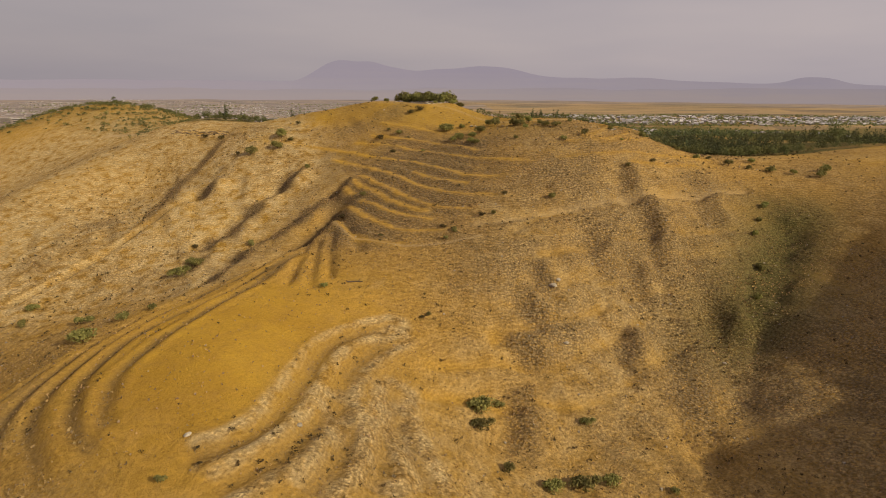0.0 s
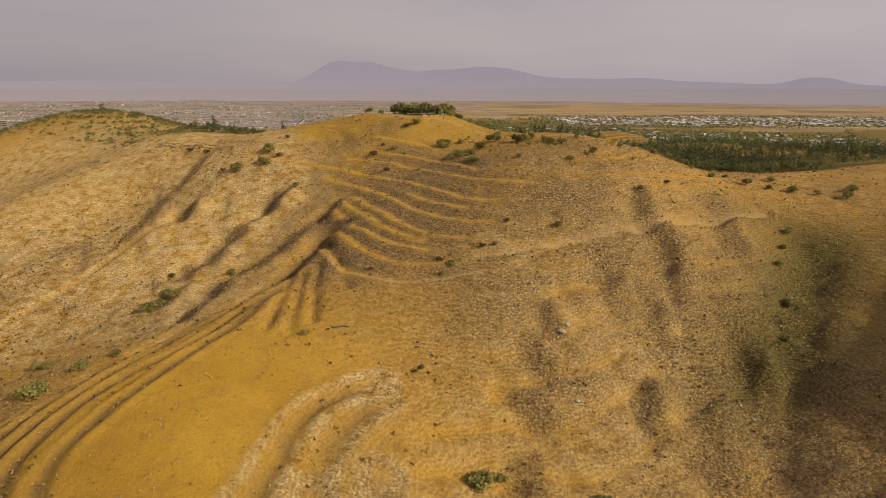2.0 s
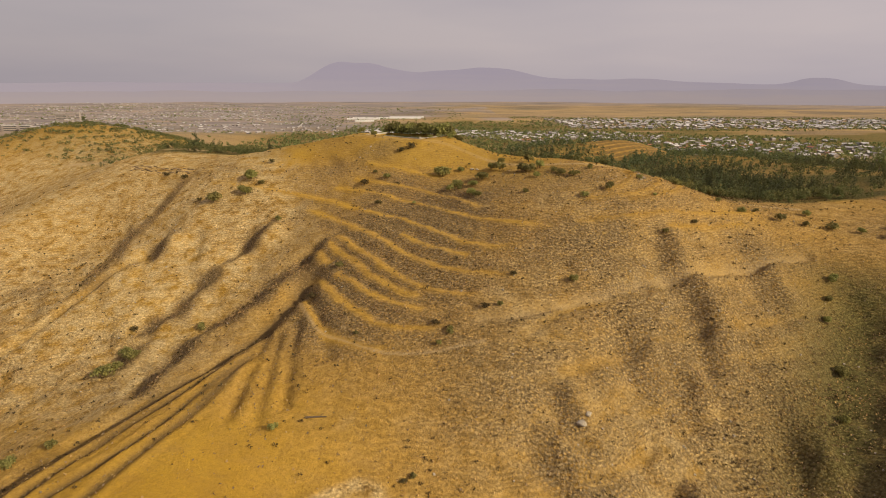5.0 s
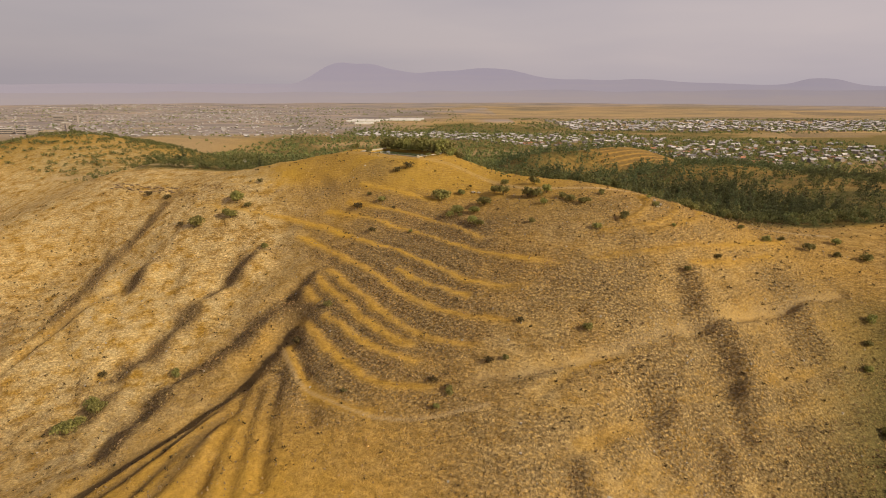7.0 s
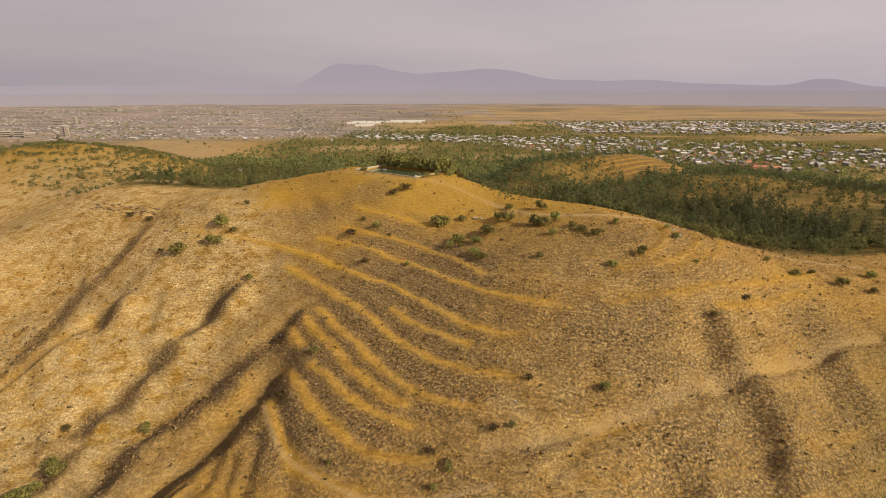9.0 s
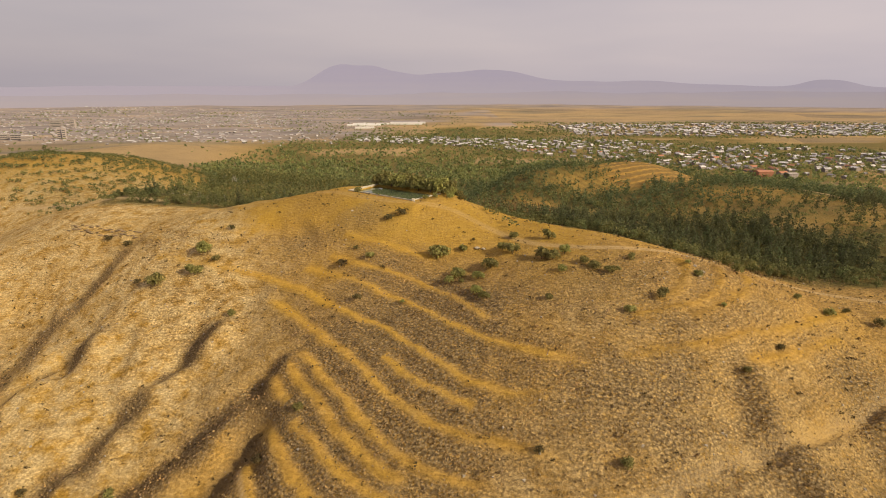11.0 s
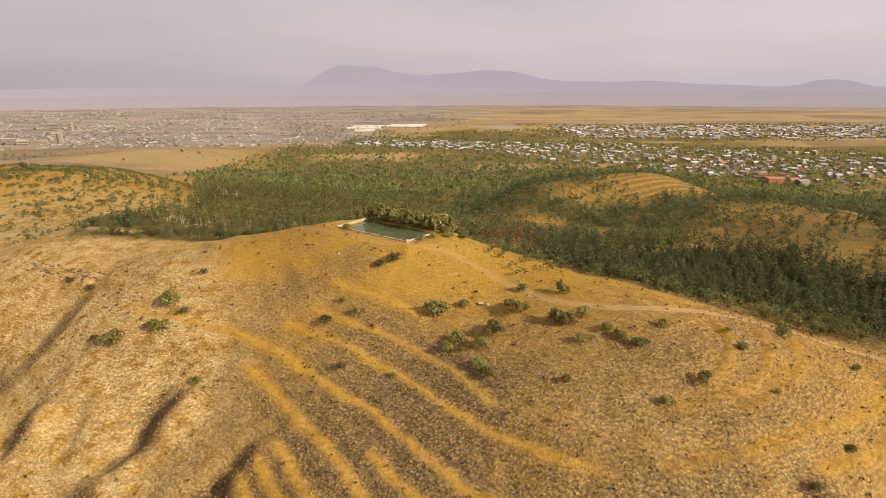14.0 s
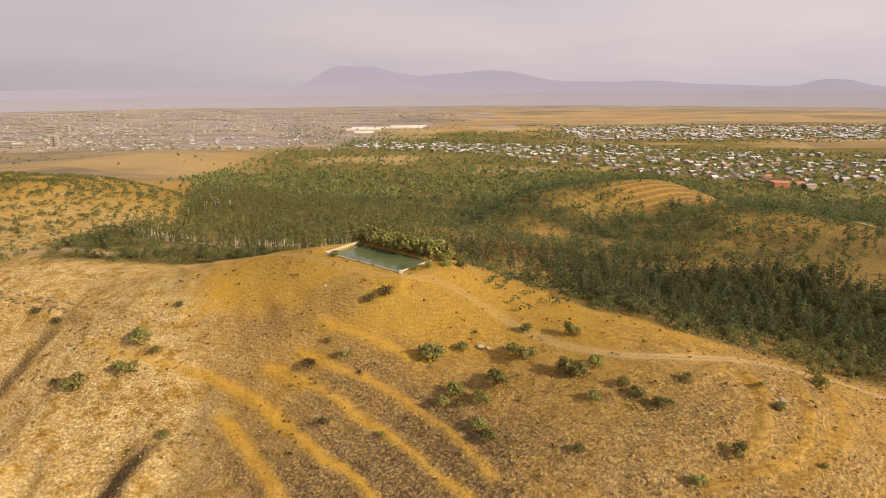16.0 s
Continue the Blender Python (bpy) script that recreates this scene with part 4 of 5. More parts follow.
FACE_BUSHES = [(15, 191, 1.7), (19, 191, 1.3), (24, 203, 1.8), (41, 199, 1.9), (1, 188, 1.6), (5, 183, 1.7), (-102, 222, 2.1), (-32, 227, 1.8), (-39, 216, 2.4),
               (2, 179, 1.2), (89, 232, 1.8), (75, 221, 1.4), (-21, 189, 1.3), (-77, 218, 2.2), (-107, 296, 2.0), (-34, 154, 1.5), (-5, 143, 1.2), (-3, 144, 1.1)]
FOOT_HEDGES = [(10, 118, 3.3, 0.4), (10, 112, 2.6, 0.3), (24, 97, 2.3, 0.2), (31, 98, 2.9, 0.3), (37, 100, 2.1, 0.2), (36, 117, 1.7, 0.2), (-102, 145, 3.6, 0.8), (-99, 200, 3.6, 0.9), (-95, 207, 2.6, 0.7), (-145, 184, 2.4, 0.1)]
FOOT_BUSHES = [(15, 121, 1.8), (15, 100, 1.9), (50, 98, 1.3), (-141, 173, 2.2), (-117, 167, 2.2), (-113, 166, 2.0), (-99, 211, 2.6), (-44, 74, 1.2), (-96, 156, 2.6), (-90, 162, 2.0)]


def set_bush(planter, k, x, y, w, turn=None):
    rng = random.Random(int(x * 31 + y * 7))
    turn = rng.uniform(0, 6.28) if turn is None else turn
    ob = planter.set(k, placed(x, y, ground_at(x, y) - 0.05, turn, w * 1.42))
    return ob


for k, (x, y, w) in enumerate(CREST_BUSHES + RIM_BUSHES + FOOT_BUSHES):
    set_bush(bushes, k, x, y, w)
for k, (x, y, w) in enumerate(DULL_BUSHES):
    set_bush(thorns, k, x, y, w)
for k, (x, y, w) in enumerate(FACE_BUSHES):
    set_bush(bushes if k % 2 else thorns, k // 2, x, y, w)
for k, (x, y, w, turn) in enumerate(CREST_HEDGES + FOOT_HEDGES):
    set_bush(hedges, k, x, y, w, turn)

# ---- the wood behind the hill: the near trees one by one ----
RW = np.random.default_rng(33)
pines = Planter([make_plant("pine_tree", 60 + k, pine_lobes, (9.0 + k, 4.4), 620, 0.30, M_LEAF_PINE, M_BARK, 8.2 + k, 0.15, 3, "dark green pine in the wood behind the hill", "tree", "trees of the wood") for k in range(3)])
broads = Planter([make_plant("broadleaf_tree", 70 + k, broad_lobes, (5.0 + 0.8 * k, 4.8), 600, 0.22, M_LEAF_BROAD, M_BARK, 2.6, 0.14, 5, "rounded leafy tree at the edge of the wood", "tree", "trees of the wood") for k in range(3)])
poplars = Planter([make_plant("poplar_tree", 80 + k, poplar_lobes, (9.5 + k, 2.6), 320, 0.26, M_LEAF_POPLAR, M_BARK_PALE, 8.5 + k, 0.13, 2, "slender poplar with a pale trunk", "tree", "trees of the wood") for k in range(2)])


def kind_of_tree(x, y, u):
    """pine, broadleaf, poplar or withered, by where it stands."""
    behind = y - np.interp(x, FRONT_X, FRONT_Y)
    left = 1 - step(-30, 20, x)
    poplar = left * step(62, 84, behind) * (1 - step(380, 470, behind))
    broad = np.clip((1 - step(10, 40, behind)) * 0.8 + 0.35 * blob(x, y, 190, 455, 110, 100) + 0.6 * left * (1 - poplar), 0.15, 0.95)
    dead = 0.6 * blob(x, y, 38, 430, 22, 60)
    kind = np.where(u < broad, 1, 0)
    kind = np.where((u * 7.3) % 1 < 0.85 * poplar, 2, kind)
    kind = np.where((u * 13.7) % 1 < dead, 3, kind)
    return kind


def scatter(count, x0, x1, y0, y1, amount):
    x, y = RW.uniform(x0, x1, count), RW.uniform(y0, y1, count)
    keep = RW.random(count) < amount(x, y)
    return x[keep], y[keep]


def outside_pond(x, y):
    return in_pond(x, y, 1.5) > 0


def near_amount(x, y):
    return forest_amount(x, y) * outside_pond(x, y) * (y < 405)


tx, ty = scatter(6500, -190, 190, 285, 405, near_amount)
keep, taken = [], set()
for k in range(len(tx)):
    cell = (int(tx[k] // 4.2), int(ty[k] // 4.2))
    if cell not in taken:
        taken.add(cell)
        keep.append(k)
keep = keep[:285]
tx, ty = tx[keep], ty[keep]
tz = land(tx, ty)[0]
tk = kind_of_tree(tx, ty, RW.random(len(tx)))
for k in range(len(tx)):
    s = RW.uniform(0.75, 1.15)
    low = 1.0 if ty[k] - np.interp(tx[k], FRONT_X, FRONT_Y) > 14 else 0.7
    planter = (pines, broads, poplars, broads)[tk[k]]
    planter.set(int(RW.integers(0, 6)), placed(tx[k], ty[k], tz[k] - 0.1, RW.uniform(0, 6.28), s * low))

# trees and bushes round the pond
(ax, ay), (bx, by) = POND[0], POND[3]
for k in range(15):
    s = (k + 0.3 * math.sin(5 * k)) / 14
    out = 0.6 + 2.4 * (k % 3)
    x, y = ax + (bx - ax) * s + 0.62 * out, ay + (by - ay) * s + 0.78 * out
    bushes.set(k, placed(x, y, ground_at(x, y) - 0.3, k * 1.9, 5.8 + 1.0 * (k * 7 % 4)))
for k, (x, y, s) in enumerate([(-31.5, 335.5, 0.62), (-29.5, 338.5, 0.5), (-40, 349, 0.75), (6, 331, 0.7), (8, 334, 0.8), (7, 326, 0.62), (1, 324, 0.5), (-3, 321.5, 0.42), (11, 338, 0.8), (12, 330, 0.6), (-22, 330, 0.22), (-17, 326, 0.18)]):
    bushes.set(k, placed(x, y, ground_at(x, y) - 0.1, k * 1.9, s * 5.5))


# lone trees on the neighbouring hill and in the valley
for x, y, s in ((-312, 551, 1.5), (272, 388, 2.7), (281, 392, 2.2), (263, 396, 1.9), (-330, 545, 0.6)):
    broads.set(int(abs(x)) % 3, placed(x, y, ground_at(x, y) - 0.2, x, s))


# ---- the rest of the wood, and all that grows too thickly to count ----
def grown(name, protos, x, y, size, material, label, category, lift=0.0, z=None):
    """Many plants in one mesh: quads of a few kinds, turned, scaled and set on the ground."""
    z = land(x, y)[0] if z is None else z
    pick, turn = RW.integers(0, len(protos), len(x)), RW.uniform(0, 2 * math.pi, len(x))
    out = []
    for k, q in enumerate(protos):
        sel = pick == k
        c, s = np.cos(turn[sel])[:, None, None], np.sin(turn[sel])[:, None, None]
        sc = size[sel][:, None, None]
        px, py, pz = q[None, :, :, 0] * sc, q[None, :, :, 1] * sc, q[None, :, :, 2] * sc
        out.append(np.stack([px * c - py * s + x[sel][:, None, None], px * s + py * c + y[sel][:, None, None], pz + (z[sel] + lift)[:, None, None]], -1).reshape(-1, 4, 3))
    ob = new(name, quads_mesh(name, np.concatenate(out), material))
    return tagged(ob, label, category, kind="stuff")


RP = np.random.default_rng(5)
far_pine = [leaf_quads(RP, pine_lobes(RP, 9.0, 4.2), 40, 0.66) for _ in range(5)]
far_broad = [leaf_quads(RP, broad_lobes(RP, 6.0, 6.0), 40, 0.68) for _ in range(5)]
mid_pine = [leaf_quads(RP, pine_lobes(RP, 9.0, 3.8), 100, 0.42) for _ in range(6)]
mid_broad = [leaf_quads(RP, broad_lobes(RP, 5.5, 5.6), 95, 0.42) for _ in range(6)]
far_poplar = [leaf_quads(RP, [(a, b, c + 1.6, d, e, g) for a, b, c, d, e, g in poplar_lobes(RP, 10.5, 3.0)], 34, 0.62) for _ in range(5)]
poplar_stem = [branch_quads((0, 0, -0.3), (0, 0, 6.0), 0.17, 0.11, 3)]


def far_amount(x, y):
    return forest_amount(x, y) * (y >= 405) * outside_pond(x, y) * np.where(y < 620, 1.0, 0.62)


fx, fy = scatter(21500, -460, 620, 400, 900, far_amount)
fx2, fy2 = scatter(2600, -480, 480, 290, 410, lambda x, y: forest_amount(x, y) * (np.abs(x) > 190))
fx3, fy3 = scatter(7000, -170, 190, 290, 405, lambda x, y: near_amount(x, y) * step(4, 12, y - np.interp(x, FRONT_X, FRONT_Y)) * 0.45)
fx, fy = np.concatenate([fx, fx2, fx3]), np.concatenate([fy, fy2, fy3])
fk = kind_of_tree(fx, fy, RW.random(len(fx)))
fs = RW.uniform(0.7, 1.2, len(fx)) * np.where(fy > 620, 1.2, 1.0)
fringe = (fx < 0) & (fy - np.interp(fx, FRONT_X, FRONT_Y) < 78)
fs = np.where(fringe, fs * 0.68, fs)
for k, name, protos, mat_, label in ((0, "pine_wood", far_pine, M_LEAF_PINE, "dark green pine wood filling the valley"),
                                     (1, "broadleaf_wood", far_broad, M_LEAF_BROAD, "leafy green wood and thicket in the valley"),
                                     (2, "poplar_stand", far_poplar, M_LEAF_POPLAR, "rows of slender light-green poplars"),
                                     (3, "withered_trees", far_pine, M_LEAF_DRY, "rusty withered pines on a dry slope")):
    sel = (fk == k) & (fy >= 500)
    if sel.any():
        grown(name, protos, fx[sel], fy[sel], fs[sel], mat_, label, "wood")
    sel = (fk == k) & (fy < 500)
    if sel.any():
        grown(name, {0: mid_pine, 1: mid_broad, 3: mid_pine}.get(k, protos), fx[sel], fy[sel], fs[sel], mat_, label, "wood")
sel = (fk == 2) & (fy - np.interp(fx, FRONT_X, FRONT_Y) < 125)
grown("poplar_trunks", poplar_stem, fx[sel], fy[sel], fs[sel], M_BARK_PALE, "pale bare trunks of the poplars", "trunks")

# bushes in rows on the neighbouring hill
far_bush = [leaf_quads(RP, bush_lobes(RP, 1.0, 0.75), 24, 0.125) for _ in range(6)]


def left_hill(x, y):
    z = smooth_land(x, y)
    rows = 0.18 + 0.62 * (np.sin(z * 2 * math.pi / 3.6) > 0.2)
    return left_slope(x, y) * rows * (0.8 + 0.6 * fbm(x / 40, y / 40, 2, 111))


hx, hy = scatter(15000, -520, -175, 395, 800, left_hill)
hx2, hy2 = scatter(4200, 90, 380, 310, 640, lambda x, y: 0.9 * np.clip(blob(x, y, 215, 465, 90, 90) * 1.4, 0, 1) * (np.sin(smooth_land(x, y) * 2.2) > 0))
hx3, hy3 = scatter(900, 15, 75, 300, 430, lambda x, y: 0.85 * blob(x, y, 34, 336, 22, 50) * (line_distance(x, y, HILL_ROAD)[0] > 5) * (y > 250 + 0.9 * np.abs(x - 78)) * (np.sin((x - 0.35 * y) * 0.55) > -0.2))
hx, hy = np.concatenate([hx, hx2, hx3]), np.concatenate([hy, hy2, hy3])
grown("hillside_thicket", far_bush, hx, hy, RW.uniform(1.8, 5.0, len(hx)), M_LEAF_BROAD, "scattered olive-green bushes in rows on old terraces", "thicket")

# low thorn on the slopes
thorn = [leaf_quads(RP, bush_lobes(RP, 1.0, 0.7), 12, 0.20) for _ in range(6)]


def thorn_amount(x, y):
    shelf = blob(x, y, -48, 122, 34, 42)
    clumps = step(-0.05, 0.35, fbm(x / 16, y / 16, 3, 120))
    return np.clip((0.24 + 0.75 * clumps * (0.35 + blob(x, y, 75, 175, 70, 75) + 0.7 * blob(x, y, -140, 270, 70, 90) + 0.8 * blob(x, y, 0, 105, 40, 30))) * (1 - 0.95 * shelf) + 0.8 * np.exp(-(line_distance(x, y, RINGS[1])[0] / 1.8) ** 2), 0, 1) * outside_pond(x, y)


sx, sy = scatter(11000, -230, 200, 70, 345, thorn_amount)
grown("low_thorn", thorn, sx, sy, RW.uniform(0.5, 1.25, len(sx)) ** 1.5, M_LEAF_THORN, "small dark thorny shrubs dotted over the slopes", "shrubs", 0.02)

# tufts of straw and wormwood
tuft = [leaf_quads(RP, [(0, 0, 0.18, 0.26, 0.26, 0.18)], 2, 0.25) for _ in range(8)]


def tuft_amount(x, y):
    _, a, b = land(x, y)
    return np.clip(0.10 + 0.8 * a[:, 1], 0, 1) * (1 - b[:, 1])


gx_, gy_ = scatter(84000, -170, 150, 75, 330, tuft_amount)
half = RW.random(len(gx_)) < 0.5
grown("straw_tufts", tuft, gx_[half], gy_[half], RW.uniform(0.6, 1.3, half.sum()), M_STRAW, "bleached tufts of dry grass on the slopes", "grass")
grown("wormwood_tufts", tuft, gx_[~half], gy_[~half], RW.uniform(0.6, 1.3, (~half).sum()), M_WORMWOOD, "grey wormwood tufts on the terrace banks", "grass")


# ---- stones ----
def stone_mesh(seed):
    rng = random.Random(seed)
    bm = bmesh.new()
    bmesh.ops.create_icosphere(bm, subdivisions=2, radius=0.5)
    for v in bm.verts:
        q = noise.noise(v.co * 2.3 + Vector((seed * 3.1, 0, 0)))
        v.co *= 1 + 0.45 * q
        v.co.z *= 0.62
        v.co.x *= 1.25
    me = bpy.data.meshes.new("boulder")
    bm.to_mesh(me)
    bm.free()
    me.materials.append(M_STONE)
    return me


STONES = [stone_mesh(k) for k in range(5)]
for k, (x, y, s) in enumerate([(16, 287, 1.6), (18, 286, 1.2), (-31, 316, 0.9), (78, 256, 1.2), (80, 259, 1.5), (79, 262, 1.1), (104, 281, 0.8), (34, 156, 2.0), (36, 158, 1.4), (35, 139, 1.2),
                               (-29, 215, 0.7), (26, 215, 0.6), (41, 229, 0.6), (-13, 323, 0.8), (-44, 84, 1.1), (-26, 90, 1.0), (83, 145, 1.0), (40, 272, 0.5)]):
    ob = new("boulder", STONES[k % 5])
    ob.matrix_basis = placed(x, y, ground_at(x, y) + 0.12 * s, k * 2.1, s)
    tagged(ob, "pale weathered boulder lying on the dry slope", "boulder", "boulders on the hill")
LEDGE_ROCKS = []
for me in STONES:
    rock = me.copy()
    rock.materials[0] = M_ROCK
    LEDGE_ROCKS.append(rock)
# a broken rock ledge below the shoulder of the hill
for k in range(34):
    s = k / 33
    x, y = -166 + 40 * s + 0.8 * math.sin(9.1 * k), 352 - 15 * s - 3.6 * (k % 2) + 0.7 * math.sin(4.3 * k)
    ob = new("boulder", LEDGE_ROCKS[k % 5])
    w = 0.7 + 0.7 * abs(math.sin(2.7 * k))
    ob.matrix_basis = placed(x, y, ground_at(x, y) + 0.1 * w, 0.3 * math.sin(5.0 * k), w, 1.5)
    tagged(ob, "flat brown rock in a broken ledge on the slope", "boulder", "rocks of the ledge")


def fallen_trunk(x, y, long, turn):
    ob = new("fallen_trunk")
    ob.matrix_basis = placed(x, y, ground_at(x, y) + 0.15, turn, 1.0)
    tagged(ob, "bare dry tree trunk lying on the golden grass", "log")
    t = new("trunk", quads_mesh("trunk", np.concatenate([branch_quads((-long / 2, 0, 0), (0, 0.1, 0.06), 0.24, 0.20, 8), branch_quads((0, 0.1, 0.06), (long / 2, 0, 0.05), 0.20, 0.12, 8)]), M_BARK))
    t.parent = ob
    for a, b in (((-long / 2, 0, 0), (-long / 2 - 0.5, 0.5, 0.5)), ((-long / 2, 0, 0), (-long / 2 - 0.4, -0.6, 0.3)), ((0.8, 0.05, 0.05), (1.5, 0.8, 0.6)), ((1.4, 0.05, 0.05), (2.2, -0.7, 0.4))):
        br = new("branch", quads_mesh("branch", branch_quads(a, b, 0.09, 0.03, 5), M_BARK))
        br.parent = ob


fallen_trunk(-25.5, 158, 4.6, 0.05)
rubble = []
for k in range(3):
    bm = bmesh.new()
    bmesh.ops.create_cube(bm, size=0.6)
    for v in bm.verts:
        v.co += Vector((random.uniform(-0.15, 0.15), random.uniform(-0.15, 0.15), random.uniform(-0.1, 0.1)))
    rubble.append(np.array([[tuple(v.co) for v in f.verts] for f in bm.faces]))
    bm.free()
qx, qy = scatter(2600, -180, 150, 75, 325, lambda x, y: np.clip(0.12 + 0.6 * blob(x, y, -25, 312, 18, 12) + 0.5 * blob(x, y, 72, 258, 30, 25) + 0.35 * blob(x, y, 80, 180, 60, 60) + 0.3 * blob(x, y, -130, 260, 60, 70) - 0.3 * blob(x, y, -48, 122, 40, 50), 0, 1) * outside_pond(x, y))
grown("rubble", rubble, qx, qy, RW.uniform(0.25, 0.8, len(qx)), M_STONE, "loose pale stones strewn over the slope", "stones", 0.05)


# ---- town and city on the plain ----
def house_parts(w, d, h, rise, rng):
    """Quads of the walls and of the gable roof, with eaves."""
    e, t = 0.5, h + rise
    walls = [[(-w, -d, 0), (w, -d, 0), (w, -d, h), (-w, -d, h)], [(w, -d, 0), (w, d, 0), (w, d, h), (w, -d, h)],
             [(w, d, 0), (-w, d, 0), (-w, d, h), (w, d, h)], [(-w, d, 0), (-w, -d, 0), (-w, -d, h), (-w, d, h)],
             [(-w, -d, h), (-w, 0, t), (-w, 0, t), (-w, d, h)], [(w, -d, h), (w, 0, t), (w, 0, t), (w, d, h)]]
    k = rise * e / d
    roof = [[(-w - e, -d - e, h - k), (w + e, -d - e, h - k), (w + e, 0, t + 0.15), (-w - e, 0, t + 0.15)],
            [(-w - e, 0, t + 0.15), (w + e, 0, t + 0.15), (w + e, d + e, h - k), (-w - e, d + e, h - k)],
            [(-w - e, -d - e, h - k - 0.2), (-w - e, -d - e, h - k), (w + e, -d - e, h - k), (w + e, -d - e, h - k - 0.2)]]
    return np.array(walls, float), np.array(roof, float)


RH = np.random.default_rng(91)
houses = []
for k in range(6):
    q = ((5.5, 4.5, 3.2), (6.5, 5.0, 5.8), (7.0, 4.8, 4.0), (5.0, 4.2, 3.0), (8.5, 5.0, 3.6), (6.0, 5.5, 6.0))[k]
    wall_q, roof_q = house_parts(*q, 1.9 + 0.2 * (k % 3), RH)
    ob = new("house")
    tagged(ob, "small pale house with a " + ("red" if k == 4 else "grey") + " gabled roof among garden trees", "house", "houses of the town")
    wo = new("wall", quads_mesh("wall", wall_q, M_WALL))
    ro = new("roof", quads_mesh("roof", roof_q, M_ROOF_RED if k == 4 else M_ROOF))
    wo.parent = ro.parent = ob
    for sx_ in (-0.5, 0.5):
        win = np.array([[(sx_ * q[0] - 0.7, -q[1] - 0.04, 1.0), (sx_ * q[0] + 0.7, -q[1] - 0.04, 1.0), (sx_ * q[0] + 0.7, -q[1] - 0.04, 2.3), (sx_ * q[0] - 0.7, -q[1] - 0.04, 2.3)]])
        wi = new("window", quads_mesh("window", win, M_GLAZING))
        wi.parent = ob
    houses.append(ob)
town = Planter(houses)


def town_amount(x, y):
    inside = step(0, 25, y - np.interp(x, TOWN_X, TOWN_NEAR)) * (1 - step(-60, 40, y - np.interp(x, TOWN_X, TOWN_FAR)))
    return inside * (0.75 + 0.7 * fbm(x / 90, y / 90, 2, 130)) * (1 - np.clip(1.5 * blob(x, y, 860, 1390, 90, 45), 0, 1))


def no_overlap(x, y, cell):
    taken, keep = set(), []
    for k in range(len(x)):
        c = (int(x[k] // cell), int(y[k] // cell))
        if c not in taken:
            taken.add(c)
            keep.append(k)
    return x[keep], y[keep]


ux, uy = no_overlap(*scatter(3200, -260, 1000, 930, 1950, town_amount), 19)
order = np.argsort(np.hypot(ux, uy))
ux, uy = ux[order], uy[order]
uz = land(ux, uy)[0]
for k in range(min(290, len(ux))):
    pick = int(RH.integers(0, 6))
    town.set(pick, placed(ux[k], uy[k], uz[k] - 0.3, RH.choice([0.2, 1.77]) + RH.normal(0, 0.15), RH.uniform(0.65, 1.05)))

far_wall, far_roof = zip(*[house_parts(*q, 2.0, RH) for q in ((5.5, 4.5, 3.4), (7, 5, 5.5), (9, 5.5, 4.0))])


def far_houses(tag, x, y, size, label):
    z = land(x, y)[0] - 0.3
    for name, protos, mat_ in ((tag + "_walls", far_wall, M_WALL), (tag + "_roofs", far_roof, M_ROOF)):
        global RW
        RW = np.random.default_rng(len(x))
        grown(name, list(protos), x, y, size, mat_, label, "houses", z=z)


far_houses("town", ux[290:], uy[290:], RH.uniform(0.65, 1.05, len(ux[290:])), "dense pale houses of the town among trees")
vx, vy = no_overlap(*scatter(2600, 440, 1900, 1880, 2560, lambda x, y: np.clip(0.9 * step(1900, 1960, y + 0.10 * (x - 460)) * (1 - step(2380, 2520, y)) * (0.7 + fbm(x / 120, y / 90, 2, 140)), 0, 1)), 24)
far_houses("village", vx, vy, RH.uniform(0.8, 1.2, len(vx)), "far village of pale roofs on the plain")
wx, wy = no_overlap(*scatter(9500, -2600, -150, 1500, 4100, lambda x, y: np.clip((0.55 + 1.1 * fbm(x / 260, y / 200, 3, 150)) * step(1560, 1700, y + 0.12 * (x + 600)) * (1 - step(-420, -160, x + 0.18 * (y - 1700))), 0, 1)), 19)
far_houses("city", wx, wy, RH.uniform(0.4, 0.8, len(wx)), "wide city of pale low buildings fading into the haze")


def apartment_block(x, y, w, d, h, turn):
    ob = new("apartment_block")
    ob.matrix_basis = placed(x, y, ground_at(x, y) - 0.5, turn, 1.0)
    tagged(ob, "pale concrete apartment block with rows of dark windows", "building", "apartment blocks of the city")
    bm = bmesh.new()
    bmesh.ops.create_cube(bm, size=1, matrix=Matrix.Translation((0, 0, h / 2)) @ Matrix.Diagonal((w, d, h, 1)))
    part("wall", bm, M_WALL, ob)
    bm = bmesh.new()
    bmesh.ops.create_cube(bm, size=1, matrix=Matrix.Translation((0, 0, h + 0.4)) @ Matrix.Diagonal((w + 0.6, d + 0.6, 0.8, 1)))
    part("roof", bm, M_ROOF, ob)
    for k in range(int(h // 6)):
        bm = bmesh.new()
        bmesh.ops.create_cube(bm, size=1, matrix=Matrix.Translation((0, -d / 2 - 0.05, 3 + 6 * k)) @ Matrix.Diagonal((w * 0.86, 0.1, 1.8, 1)))
        part("window_row", bm, M_GLAZING, ob)


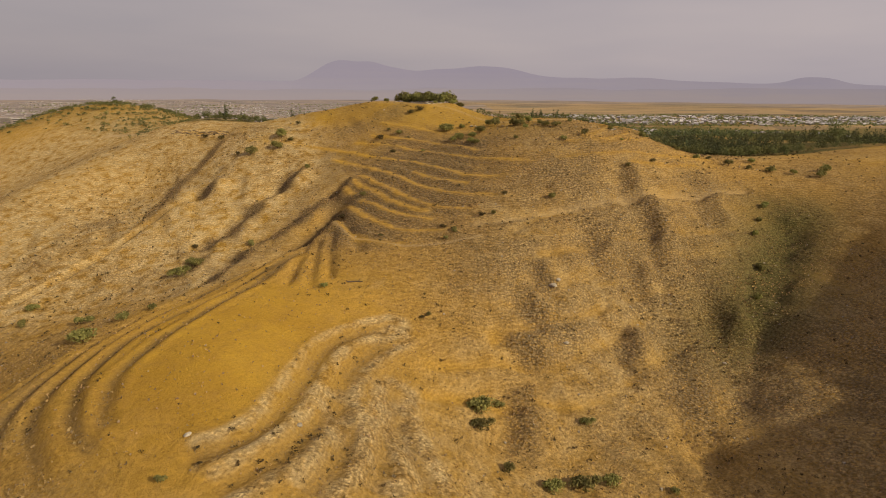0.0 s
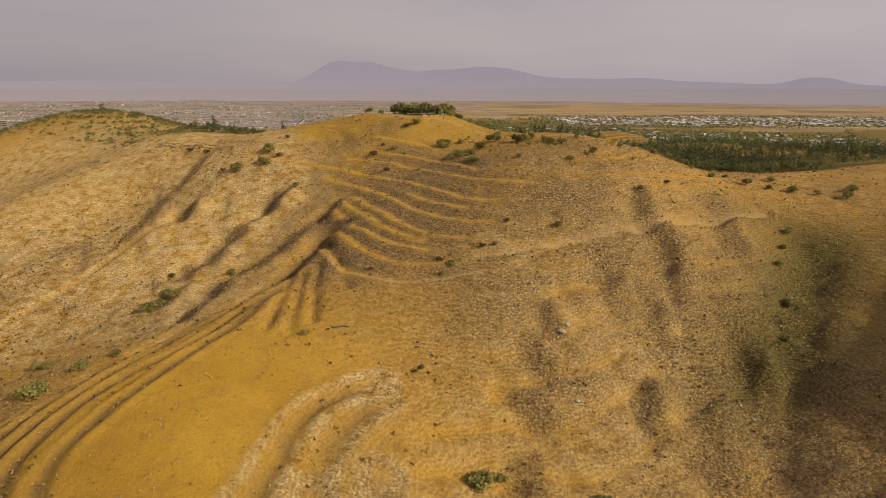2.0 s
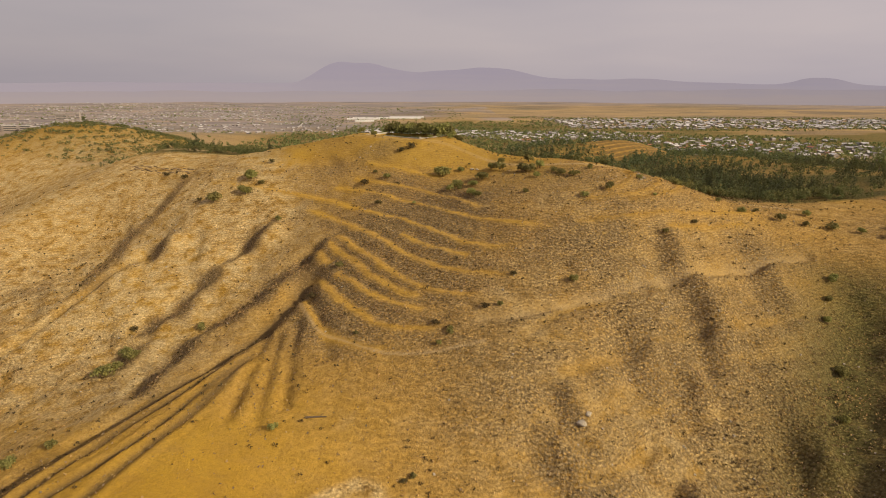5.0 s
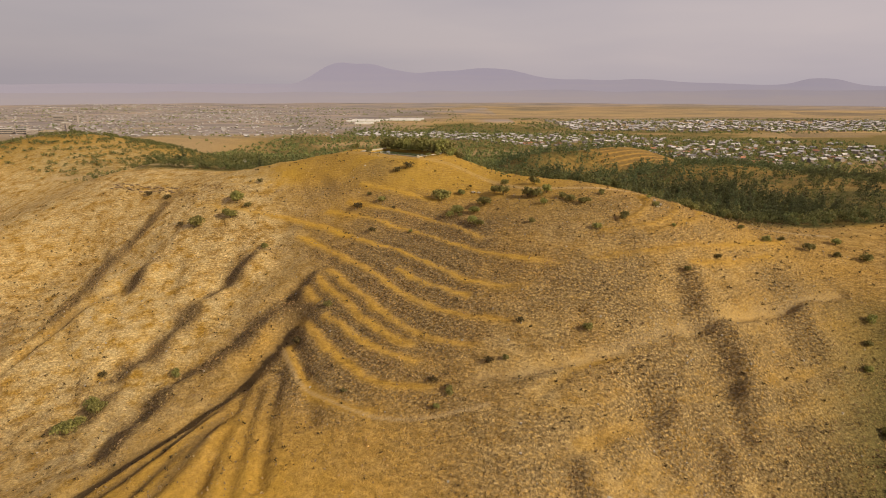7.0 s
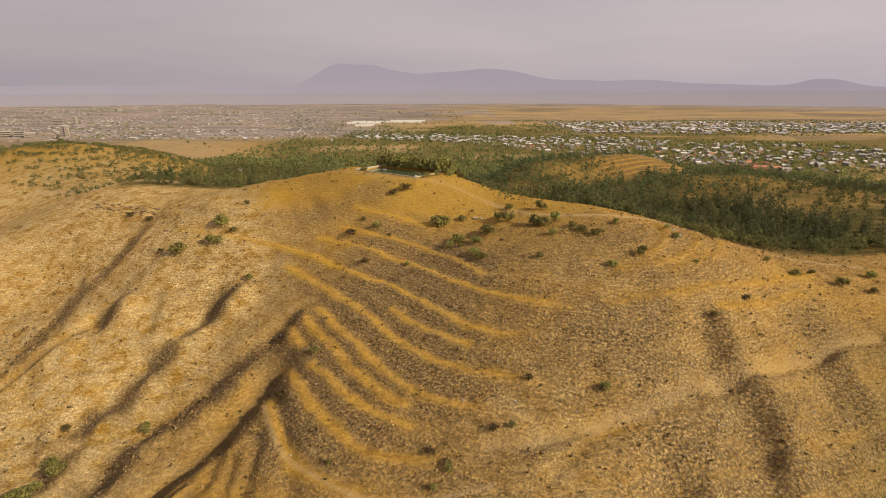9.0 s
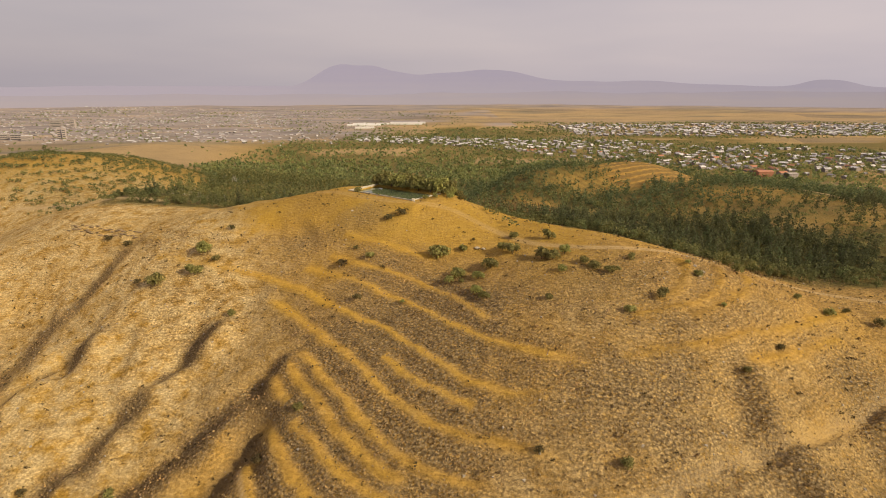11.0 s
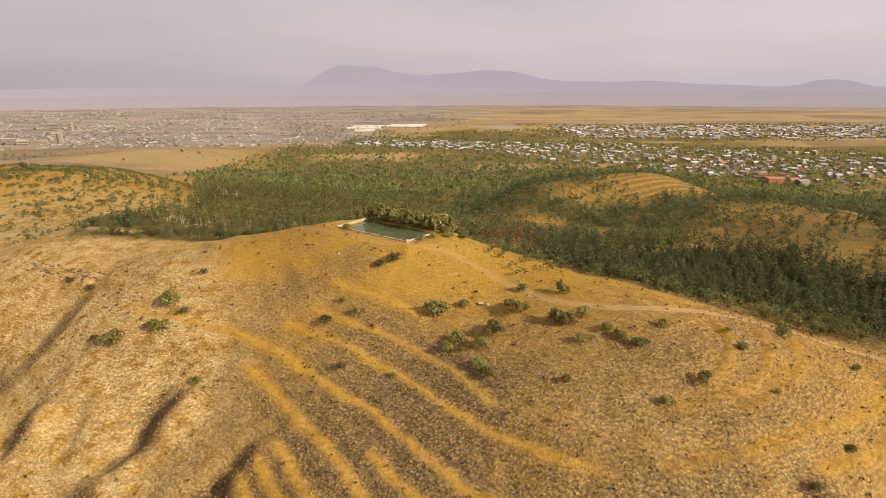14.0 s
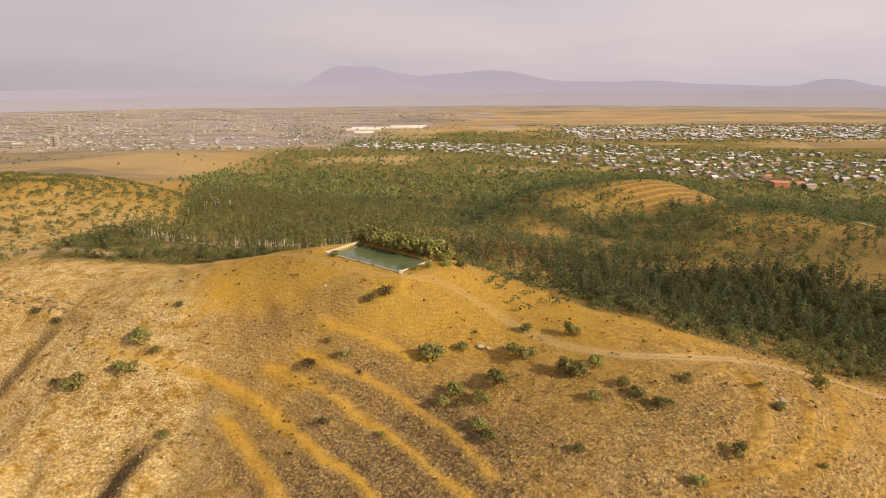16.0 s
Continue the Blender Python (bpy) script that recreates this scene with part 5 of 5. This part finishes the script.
for x, y, w, d, h, turn in ((-1180, 1840, 9, 9, 34, 0.2), (-1162, 1836, 9, 9, 34, 0.2), (-1330, 1800, 40, 11, 18, 0.3), (-1275, 1790, 34, 11, 18, 0.1), (-1400, 1830, 40, 11, 18, 0.2),
                            (-1235, 1775, 28, 11, 15, 0.4), (-1500, 2300, 40, 13, 28, 0.3), (-1420, 2280, 13, 13, 34, 0.1)):
    apartment_block(x, y, w, d, h, turn)


def shed(name, x, y, w, d, h, mat_, label, category):
    ob = new(name)
    ob.matrix_basis = placed(x, y, ground_at(x, y), 0.05, 1.0)
    tagged(ob, label, category)
    wall_q, roof_q = house_parts(w / 2, d / 2, h, 1.5, None)
    for pn, q in (("wall", wall_q), ("roof", roof_q)):
        c = new(pn, quads_mesh(pn, q, mat_))
        c.parent = ob
    return ob


for x, y, w, d in ((-310, 2330, 130, 34), (-150, 2560, 150, 40), (-180, 2460, 190, 36), (-330, 2480, 90, 30), (-290, 2210, 70, 26)):
    tagged(shed("greenhouse", x, y, w, d, 5.0, M_GLASSHOUSE, "long white greenhouse on the open plain", "greenhouse"), group="greenhouses on the plain")
shed("warehouse", 545, 1040, 26, 16, 9.0, M_ROOF_RED, "reddish block at the edge of the town", "building")
shed("warehouse", 580, 1020, 16, 14, 8.0, M_WALL, "cream building at the edge of the town", "building")

# trees between the houses and in belts over the plain
grove = [leaf_quads(RP, broad_lobes(RP, 7.0, 8.0), 8, 2.1) for _ in range(5)]
gx1, gy1 = scatter(12500, -300, 1050, 930, 2000, lambda x, y: step(-30, 30, y - np.interp(x, TOWN_X, TOWN_NEAR)) * (1 - step(20, 160, y - np.interp(x, TOWN_X, TOWN_FAR))) * 0.6)
gx2, gy2 = scatter(6500, 300, 1900, 1800, 2600, lambda x, y: np.clip(0.5 + fbm(x / 200, y / 70, 3, 160), 0, 1))
gx3, gy3 = scatter(6500, -2300, 100, 1250, 3900, lambda x, y: np.clip(0.30 + 1.5 * fbm(x / 260, y / 110, 3, 170), 0, 1))
gx4, gy4 = scatter(1500, -260, 420, 1750, 2250, lambda x, y: np.clip(0.45 + 1.4 * fbm(x / 160, y / 70, 3, 180), 0, 1))
gx5, gy5 = scatter(1500, -450, 700, 960, 1500, lambda x, y: (1 - step(-10, 30, y - np.interp(x, TOWN_X, TOWN_NEAR))) * np.clip(0.5 + fbm(x / 120, y / 80, 3, 190), 0, 1))
gx6, gy6 = scatter(14000, -460, 760, 880, 1700, lambda x, y: forest_amount(x, y) * 0.9)
gx, gy = np.concatenate([gx1, gx2, gx3, gx4, gx5, gx6]), np.concatenate([gy1, gy2, gy3, gy4, gy5, gy6])
grown("garden_trees", grove, gx, gy, RW.uniform(0.6, 1.3, len(gx)), M_LEAF_BROAD, "dark tree belts and garden trees on the plain", "trees")
